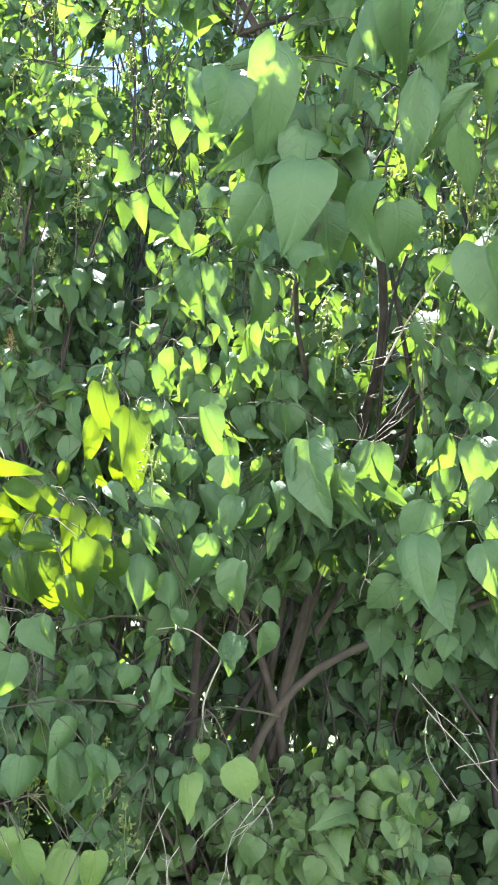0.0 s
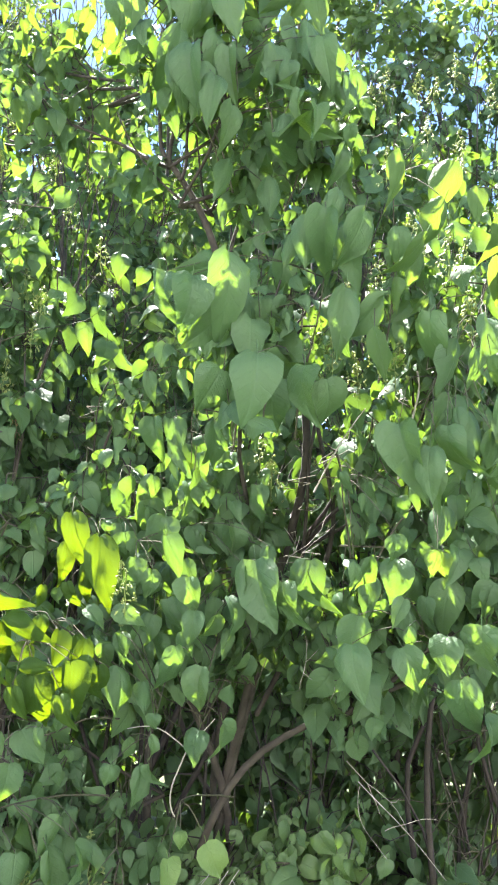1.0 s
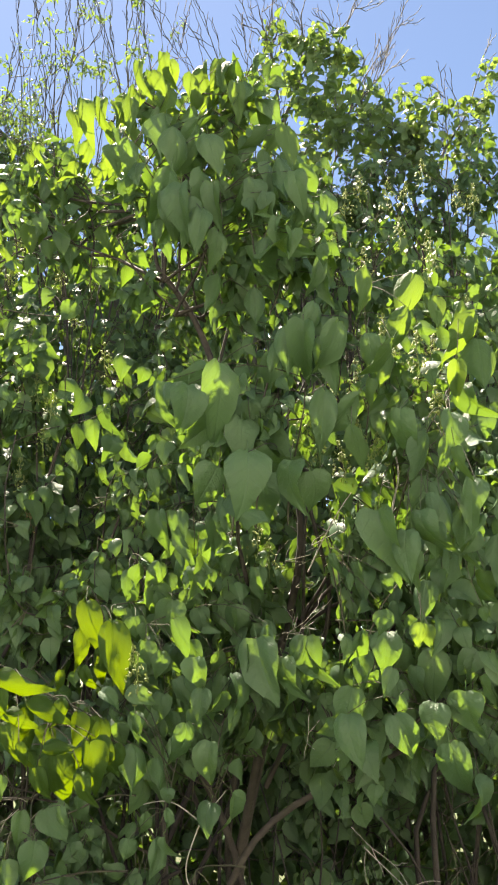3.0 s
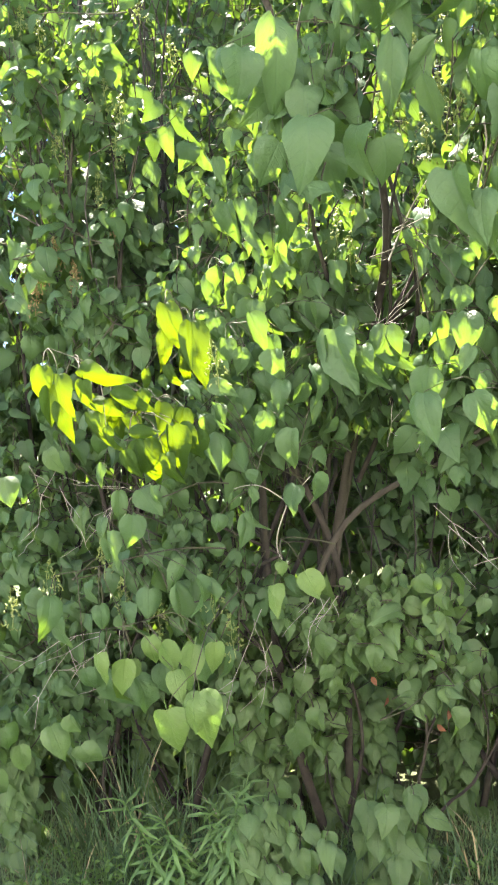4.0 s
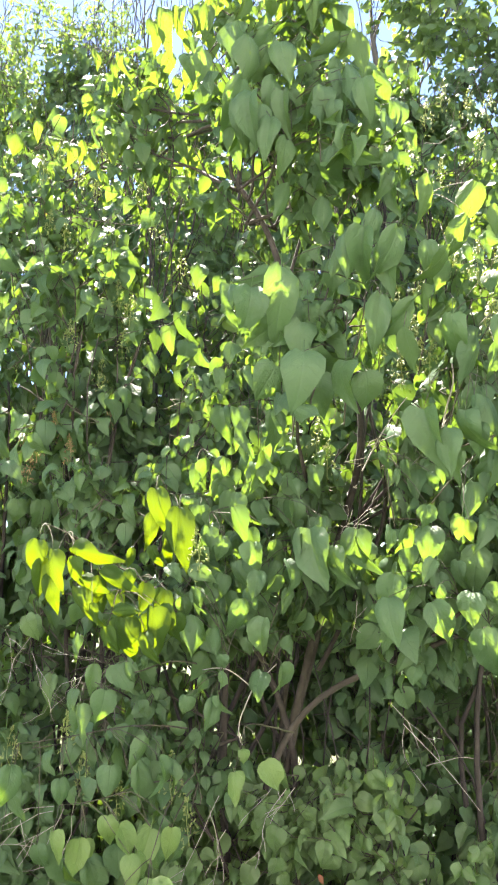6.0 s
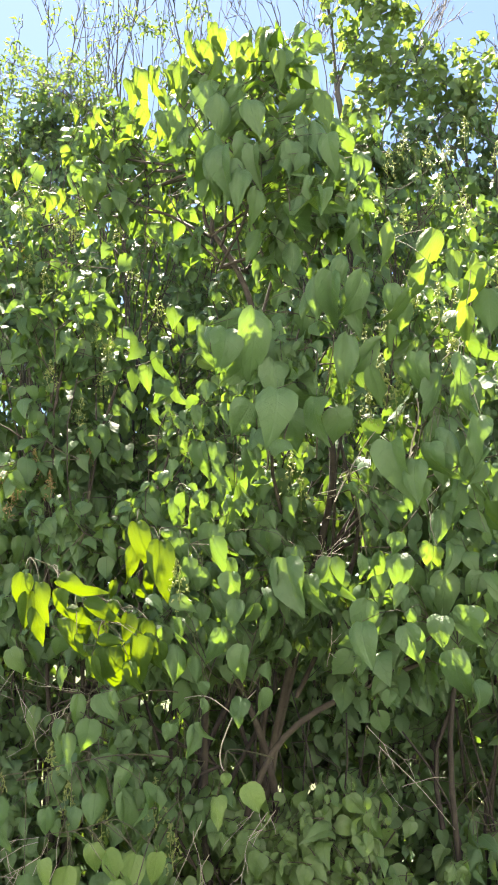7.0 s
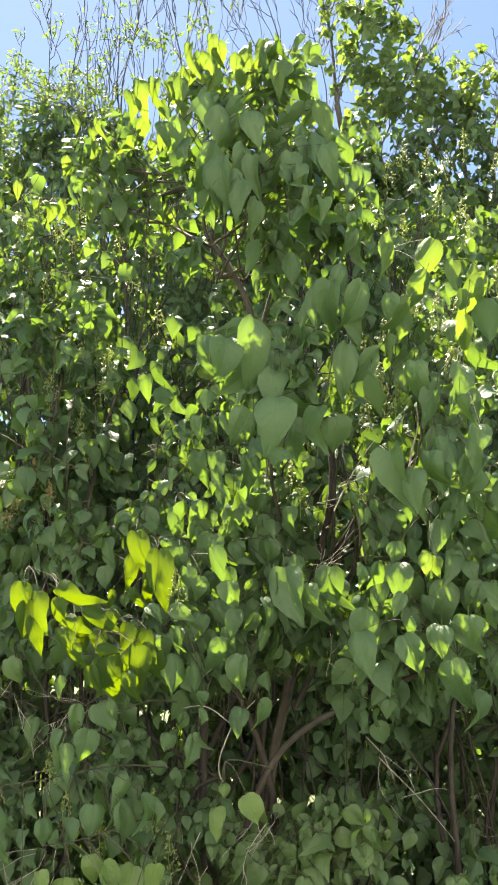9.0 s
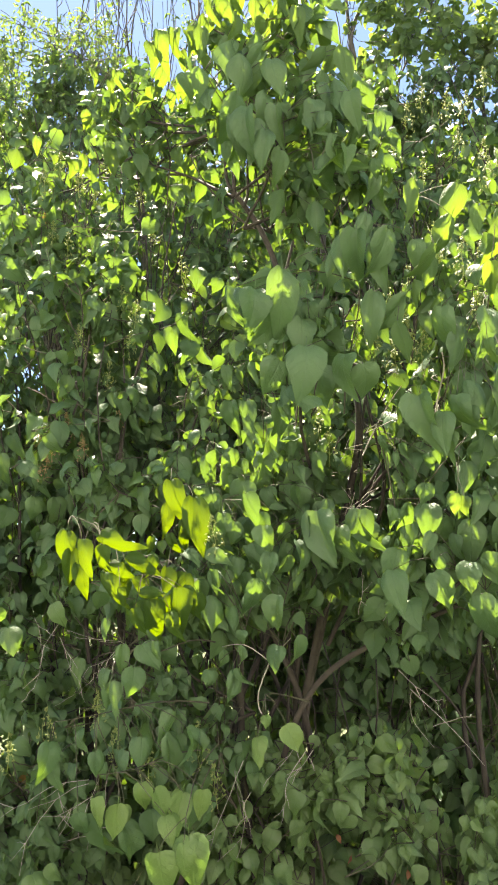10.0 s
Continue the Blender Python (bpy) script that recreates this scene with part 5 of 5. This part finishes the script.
limb(lilac, "branch", (0.01, 2.50, 0.90), (0.06, 2.42, 1.18), (0.16, 2.30, 1.52), 0.013, 0.008, 94, BARK, 7)


def dead_spray(owner, base, way, length, count, seed):
    """Thin bleached twigs that fork from one place."""
    g = rng_of(seed)
    for _ in range(count):
        w = unit(np.array(way) + g.normal(0, 0.35, 3))
        a = np.array(base) + g.normal(0, 0.03, 3)
        b = a + w * length * g.uniform(0.5, 1.1)
        one = Build()
        line = bend(a, b, g, wobble=0.06, steps=6)
        tube(one, line - np.array(owner.location), 0.0011, 0.0005, 4)
        for _ in range(3):
            p = line[g.integers(1, 6)]
            tube(one, bend(p, p + unit(w + g.normal(0, 0.6, 3)) * length * 0.3, g, steps=4) - np.array(owner.location), 0.0011, 0.0006, 3)
        part("twig", one.mesh("twig", DEAD), owner, "bleached dead twig")


dead_spray(left, (-0.80, 2.00, 1.40), (0.4, -0.1, -0.6), 0.26, 3, 96)
dead_spray(left, (-0.55, 2.00, 1.36), (-0.5, -0.1, -0.5), 0.24, 3, 97)
dead_spray(left, (-0.62, 1.92, 0.94), (-0.5, -0.2, -0.7), 0.30, 4, 81)
dead_spray(left, (-0.72, 1.88, 0.88), (0.3, -0.1, -0.7), 0.22, 2, 82)
dead_spray(lilac, (-0.17, 1.82, 0.98), (0.05, -0.1, -1), 0.22, 3, 83)
dead_spray(lilac, (0.02, 1.80, 1.05), (-0.6, -0.1, -0.7), 0.17, 3, 84)
dead_spray(lilac, (0.36, 1.90, 1.24), (0.6, -0.1, -0.7), 0.26, 1, 85)
dead_spray(lilac, (0.25, 1.92, 1.42), (0.2, -0.2, 0.9), 0.16, 2, 87)
dead_spray(lilac, (0.22, 2.05, 1.75), (0.2, -0.2, 0.6), 0.18, 3, 88)


def seed_head(owner, base, way, length, seed, material=SEED, label="spike of small green seed capsules"):
    """A branched spike of small green capsules."""
    g = rng_of(seed)
    one = Build()
    way = unit(np.array(way, float))
    a = np.array(base, float) - np.array(owner.location)
    tube(one, bend(a, a + way * length, g, steps=5), 0.0018, 0.0008, 3)
    for k in range(46):
        s = g.uniform(0.1, 1.0)
        p = a + way * length * s + unit(g.normal(0, 1, 3)) * length * 0.30 * (1.08 - s)
        w = unit(g.normal(0, 1, 3) + way)
        tube(one, [p - w * 0.006, p - w * 0.003, p + w * 0.002, p + w * 0.005], 0.0030, 0.0012, 4)
    part("seed_head", one.mesh("seed_head", material), owner, label)


for k, (x, y, z) in enumerate([(0.43, 1.62, 2.14), (0.57, 1.60, 2.42), (0.50, 1.62, 2.45), (0.40, 1.66, 2.20), (0.12, 1.95, 1.98), (0.16, 2.0, 1.92), (0.58, 1.50, 2.22), (-0.22, 1.75, 1.62), (0.36, 1.85, 2.40), (0.42, 1.84, 2.28), (0.32, 1.86, 2.24), (0.66, 1.84, 2.42), (0.68, 1.82, 2.50), (0.54, 1.84, 2.58), (0.45, 1.85, 2.44), (0.38, 1.84, 2.18), (0.27, 1.86, 2.32), (0.62, 1.83, 2.36), (-0.29, 1.80, 1.00), (-0.24, 1.80, 0.88)]):
    seed_head(lilac, (x, y, z), (0.1 - 0.05 * (k % 4), -0.1, 1), 0.13, 100 + k)
for k, (x, y, z) in enumerate([(-0.95, 2.50, 3.00), (-0.88, 2.50, 2.95), (-0.50, 2.50, 3.00), (-0.62, 2.40, 2.65), (-0.70, 2.45, 2.35), (-0.80, 1.95, 1.05), (-0.62, 1.90, 1.10), (-0.55, 1.85, 1.00), (-0.45, 1.80, 0.95), (-0.82, 2.45, 3.20), (-0.97, 2.45, 3.22), (-0.74, 2.45, 3.12), (-0.48, 2.45, 3.20), (-0.90, 2.45, 3.30), (-0.70, 2.45, 3.30), (-0.55, 2.45, 3.12), (-0.56, 2.30, 2.55), (-0.58, 2.30, 2.42), (-0.78, 2.30, 2.46), (-0.36, 2.30, 2.72), (-0.91, 1.90, 0.98)]):
    seed_head(left, (x, y, z), (0.1 - 0.05 * (k % 4), -0.1, 1), 0.12, 120 + k)
for k, (x, y, z) in enumerate([(-0.98, 2.42, 2.12), (-0.92, 2.42, 2.05), (-0.86, 2.42, 2.14), (-0.80, 2.44, 2.06), (-0.96, 2.44, 1.98), (-0.66, 2.48, 2.20)]):
    seed_head(left, (x, y, z), (0.12 - 0.06 * (k % 4), -0.1, 1), 0.11, 150 + k, DRY_SEED, "brown dry seed head")
for k, (x, y, z) in enumerate([(0.85, 2.25, 3.10), (0.95, 2.20, 2.80), (1.05, 2.25, 3.30), (0.75, 2.35, 3.40), (0.55, 2.55, 3.30), (0.62, 2.55, 3.48), (0.70, 2.60, 3.60), (0.88, 2.55, 3.52), (0.98, 2.60, 3.66), (0.48, 2.60, 3.46), (0.82, 2.50, 3.32), (1.10, 2.55, 3.50), (0.66, 2.50, 3.18), (0.92, 2.45, 3.14)]):
    seed_head(right, (x, y, z), (0.05, -0.1, 1), 0.14, 140 + k)


RED_DRY = leaf_material("dry reddish leaf", (0.16, 0.06, 0.035), (0.26, 0.11, 0.06), (0.45, 0.14, 0.06), (0.60, 0.22, 0.10), gloss=0.5, amount=0.4)
RED_MESHES = leaf_meshes("dry_leaf", variants(OVAL, 3, 4, 67, fold=0.9, wide=1.3), RED_DRY)
dried = Leaves()
for x, y, z, lean in ((0.13, 2.30, 0.66, 0.5), (0.18, 2.33, 0.58, -0.4), (0.33, 2.28, 0.50, 0.8), (0.37, 2.30, 0.54, -0.2)):
    dried.add((x - low_lilac.location.x, y - low_lilac.location.y, z), (lean, -0.2, -0.8), (0.5 - lean, -0.8, 0.3), 0.034)
single_leaves(low_lilac, dried.table(), RED_MESHES, rng_of(68), "dry_leaf")
limb(lilac, "twig", (0.38, 2.00, 1.18), (0.48, 1.98, 1.07), (0.59, 1.96, 0.945), 0.0014, 0.0008, 74, DEAD, 4, "bleached dead twig")
limb(lilac, "twig", (0.385, 2.00, 1.17), (0.385, 1.98, 1.09), (0.44, 1.96, 1.00), 0.0010, 0.0006, 75, DEAD, 4, "bleached dead twig")
limb(lilac, "twig", (0.44, 1.97, 1.065), (0.50, 1.96, 1.08), (0.575, 1.95, 1.092), 0.0012, 0.0008, 76, DEAD, 4, "bleached dead twig")


# ---- plants at the foot ----
def sucker(at, height, stems, seed, leaf=0.085, label="low lilac shoot with pale heart-shaped leaves"):
    """A low shoot from the ground, leafy from top to bottom."""
    ob = thing("lilac_shoot", at, label, "shrub", "low shoots at the foot")
    g = rng_of(seed)
    for _ in range(stems):
        top = np.array([g.normal(0, 0.065), g.normal(-0.04, 0.06), height * g.uniform(0.7, 1.05)])
        base = np.array([g.normal(0, 0.04), g.normal(0, 0.04), -0.02])
        one = Build()
        line = bend(base, top, g, wobble=0.04, steps=7)
        tube(one, line, 0.004, 0.0018, 5)
        stem, leaves = part("stem", one.mesh("stem", TWIG), ob), Leaves()
        n = int(height / 0.055)
        for k in range(n):
            s = (k + 0.7) / n * 6
            i = min(int(s), 5)
            p = line[i] + (line[i + 1] - line[i]) * (s - i)
            turn = k * math.pi / 2 + g.normal(0, 0.3)
            for q in (0, math.pi):
                out = np.array([math.cos(turn + q), math.sin(turn + q) - 0.25, 0.0])
                size = leaf * g.uniform(0.7, 1.15)
                leaves.add(p + out * size * 0.35, unit(out * 0.7 + np.array([0, -0.2, -0.95]) + g.normal(0, 0.22, 3)), unit(np.array([0, -0.7, 0.65]) + out * 0.3 + g.normal(0, 0.2, 3)), size)
        single_leaves(stem, leaves.table(), SUCKER_MESHES, g)
    return ob


sucker((-0.23, 2.02, 0), 0.48, 7, 201, 0.074)
sucker((-0.15, 1.98, 0), 0.36, 6, 202, 0.072)
sucker((0.14, 2.24, 0), 0.34, 5, 203, 0.105)
sucker((0.10, 2.72, 0), 0.70, 5, 204, 0.085)
sucker((0.45, 2.72, 0), 0.70, 6, 205, 0.085)
sucker((-0.05, 2.68, 0), 0.80, 6, 206, 0.085)
sucker((-0.34, 2.60, 0), 0.75, 6, 207, 0.085)
sucker((0.70, 2.60, 0), 0.75, 5, 208, 0.085)
sucker((-1.20, 2.45, 0), 0.70, 5, 209, 0.085)
sucker((-0.75, 2.85, 0), 0.60, 6, 210, 0.085)
sucker((-0.50, 2.85, 0), 0.60, 6, 211, 0.085)


def goldenrod(at, height, stems, seed):
    """Upright weed with narrow leaves all round its stems."""
    ob = thing("goldenrod_plant", at, "upright green weed with narrow pointed leaves", "plant", "weeds at the foot")
    g = rng_of(seed)
    meshes = leaf_meshes("narrow_leaf", LANCES_WIDE, WEED)
    for _ in range(stems):
        base = np.array([g.normal(0, 0.03), g.normal(0, 0.03), -0.02])
        top = np.array([g.normal(0, 0.09), g.normal(-0.03, 0.05), height * g.uniform(0.75, 1.0)])
        one = Build()
        line = bend(base, top, g, wobble=0.02, steps=8)
        tube(one, line, 0.0035, 0.0016, 5)
        stem, leaves = part("stem", one.mesh("stem", WEED), ob), Leaves()
        for k in range(60):
            s = 0.12 + 0.88 * k / 60
            p = line[0] + (line[-1] - line[0]) * s
            ang = k * 2.4 + g.normal(0, 0.2)
            out = np.array([math.cos(ang), math.sin(ang), 0.0])
            rise = 0.30 if s < 0.9 else 1.1
            leaves.add(p, unit(out + np.array([0, 0, rise - 0.35])), np.array([0, -0.2, 1.0]) - out * 0.2, 0.100 * g.uniform(0.8, 1.2) * (1.15 - 0.45 * s))
        single_leaves(stem, leaves.table(), meshes, g)
    return ob


LANCES_WIDE = variants(LANCE, 3, 5, 9, petiole=0.0, wide=1.05, droop=0.65, fold=0.5)
goldenrod((-0.46, 2.02, 0), 0.44, 3, 221)
goldenrod((-0.38, 2.00, 0), 0.48, 3, 222)


def grass_tuft(at, height, blades, seed, lean=(0.0, -0.1), label="tuft of long arching grass", dry=0.1):
    ob = thing("grass_tuft", at, label, "grass", "tufts at the foot")
    g = rng_of(seed)
    green, straw = Build(), Build()
    for _ in range(blades):
        base = np.array([g.normal(0, 0.05), g.normal(0, 0.04), -0.01])
        h = height * g.uniform(0.5, 1.1)
        tip = base + np.array([g.normal(lean[0], 0.22) * h, g.normal(lean[1], 0.2) * h, h])
        s = np.linspace(0, 1, 6)[:, None]
        line = base + (tip - base) * s
        line[:, 2] -= 0.18 * h * s[:, 0] ** 3
        line[:, :2] += (tip - base)[:2] * (s ** 2) * 0.6
        side = unit(np.array([g.normal(), g.normal(), 0]))
        w = 0.0030 * (1 - s ** 2) + 0.0003
        v = np.concatenate([line - side * w, line + side * w + np.array([0, 0, 0.0004])])
        f = [(i, i + 6, i + 7, i + 1) for i in range(5)]
        uv = np.stack([np.repeat([0.45, 0.55], 6), np.tile(s[:, 0], 2)], -1)
        (straw if g.random() < dry else green).add(v, f, uv)
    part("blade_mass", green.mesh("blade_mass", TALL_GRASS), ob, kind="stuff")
    if straw.n:
        part("straw_mass", straw.mesh("straw_mass", STRAW), ob, "dry straw blades", "stuff")
    return ob


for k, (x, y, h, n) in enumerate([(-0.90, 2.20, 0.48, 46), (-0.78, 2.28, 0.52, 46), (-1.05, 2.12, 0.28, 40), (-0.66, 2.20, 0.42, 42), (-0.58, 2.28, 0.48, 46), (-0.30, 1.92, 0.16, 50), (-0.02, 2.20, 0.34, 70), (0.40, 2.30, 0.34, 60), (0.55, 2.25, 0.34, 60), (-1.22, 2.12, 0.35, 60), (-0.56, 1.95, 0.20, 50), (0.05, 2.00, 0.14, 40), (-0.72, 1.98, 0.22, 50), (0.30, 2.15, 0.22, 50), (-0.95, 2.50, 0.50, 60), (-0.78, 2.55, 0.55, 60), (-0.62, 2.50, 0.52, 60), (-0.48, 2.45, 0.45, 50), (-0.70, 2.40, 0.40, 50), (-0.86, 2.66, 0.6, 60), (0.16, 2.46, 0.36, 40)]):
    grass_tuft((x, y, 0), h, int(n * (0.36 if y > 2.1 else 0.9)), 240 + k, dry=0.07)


def lawn(seed):
    """Short mown grass and clover leaves."""
    g = rng_of(seed)
    build = Build()
    n = 70000
    x, y = g.uniform(-1.7, 1.5, n), 0.9 + 1.9 * g.random(n) ** 0.8
    keep = (x + 0.1) ** 2 < (0.45 + 0.42 * (y + 0.5)) ** 2
    x, y = x[keep], y[keep]
    for px, py in zip(x, y):
        h = g.uniform(0.012, 0.034) * (1.0 + 0.6 * noise.noise((px * 3, py * 3, 7)))
        b = np.array([px, py, ground_height(px, py) - 0.004])
        lean = np.array([g.normal(0, 0.5), g.normal(0, 0.5), 0]) * h
        side = unit(np.array([g.normal(), g.normal(), 0.0])) * 0.0019
        mid, tip = b + lean * 0.35 + np.array([0, 0, h * 0.6]), b + lean + np.array([0, 0, h])
        build.add([b - side, b + side, mid - side * 0.8, mid + side * 0.8, tip - side * 0.1, tip + side * 0.1], [(0, 1, 3, 2), (2, 3, 5, 4)], [(0.45, 0), (0.55, 0), (0.45, 0.5), (0.55, 0.5), (0.45, 1), (0.55, 1)])
    me = build.mesh("lawn_grass", GRASS)
    return tagged(new("lawn_grass", me), "short shaded lawn grass in front of the shrubs", "grass", kind="stuff")


lawn(260)


def ground_weeds(seed):
    """Small leafy weeds that edge the lawn."""
    g = rng_of(seed)
    for k in range(230):
        x, y = g.uniform(-1.3, 1.0), (1.7 + 0.7 * g.random() ** 0.8) if k < 110 else g.uniform(1.05, 1.75)
        if k >= 165:
            x, y = g.uniform(-1.35, -0.45), g.uniform(1.82, 2.2)
        ob = thing("low_weed", (x, y, ground_height(x, y)), "small broad-leaved weed at the lawn's edge", "plant", "weeds at the foot")
        leaves = Leaves()
        stem = Build()
        h = g.uniform(0.03, 0.12) if k < 110 else (0.03 if k < 165 else g.uniform(0.08, 0.20))
        for _ in range(g.integers(2, 5)):
            top = np.array([g.normal(0, 0.04), g.normal(0, 0.04), h * g.uniform(0.6, 1.1)])
            tube(stem, bend((0, 0, -0.01), top, g, steps=4), 0.0015, 0.0008, 3)
            for j in range(6):
                ang = g.uniform(0, 6.28)
                out = np.array([math.cos(ang), math.sin(ang), 0.15])
                leaves.add(top * g.uniform(0.4, 1.0), unit(out + g.normal(0, 0.2, 3)), np.array([0, 0, 1.0]) + g.normal(0, 0.3, 3), g.uniform(0.014, 0.034))
        part("stem", stem.mesh("stem", WEED), ob)
        a = leaves.table()
        part("leaf_mass", joined_leaves("leaf_mass", a, OVALS, WEED, g), ob, kind="stuff")


ground_weeds(270)


def stick(a, b, r, seed):
    g = rng_of(seed)
    ob = thing("fallen_stick", a, "pale dry stick lying on the grass", "stick", "fallen sticks")
    one = Build()
    tube(one, bend((0, 0, 0), np.array(b) - np.array(a), g, wobble=0.04, steps=7), r, r * 0.5, 5)
    part("wood", one.mesh("wood", DEAD), ob)


stick((0.08, 1.95, 0.035), (0.18, 2.03, 0.045), 0.004, 281)
stick((0.15, 2.08, 0.04), (0.28, 2.16, 0.05), 0.004, 282)
stick((0.30, 2.15, 0.05), (0.42, 2.08, 0.07), 0.003, 283)
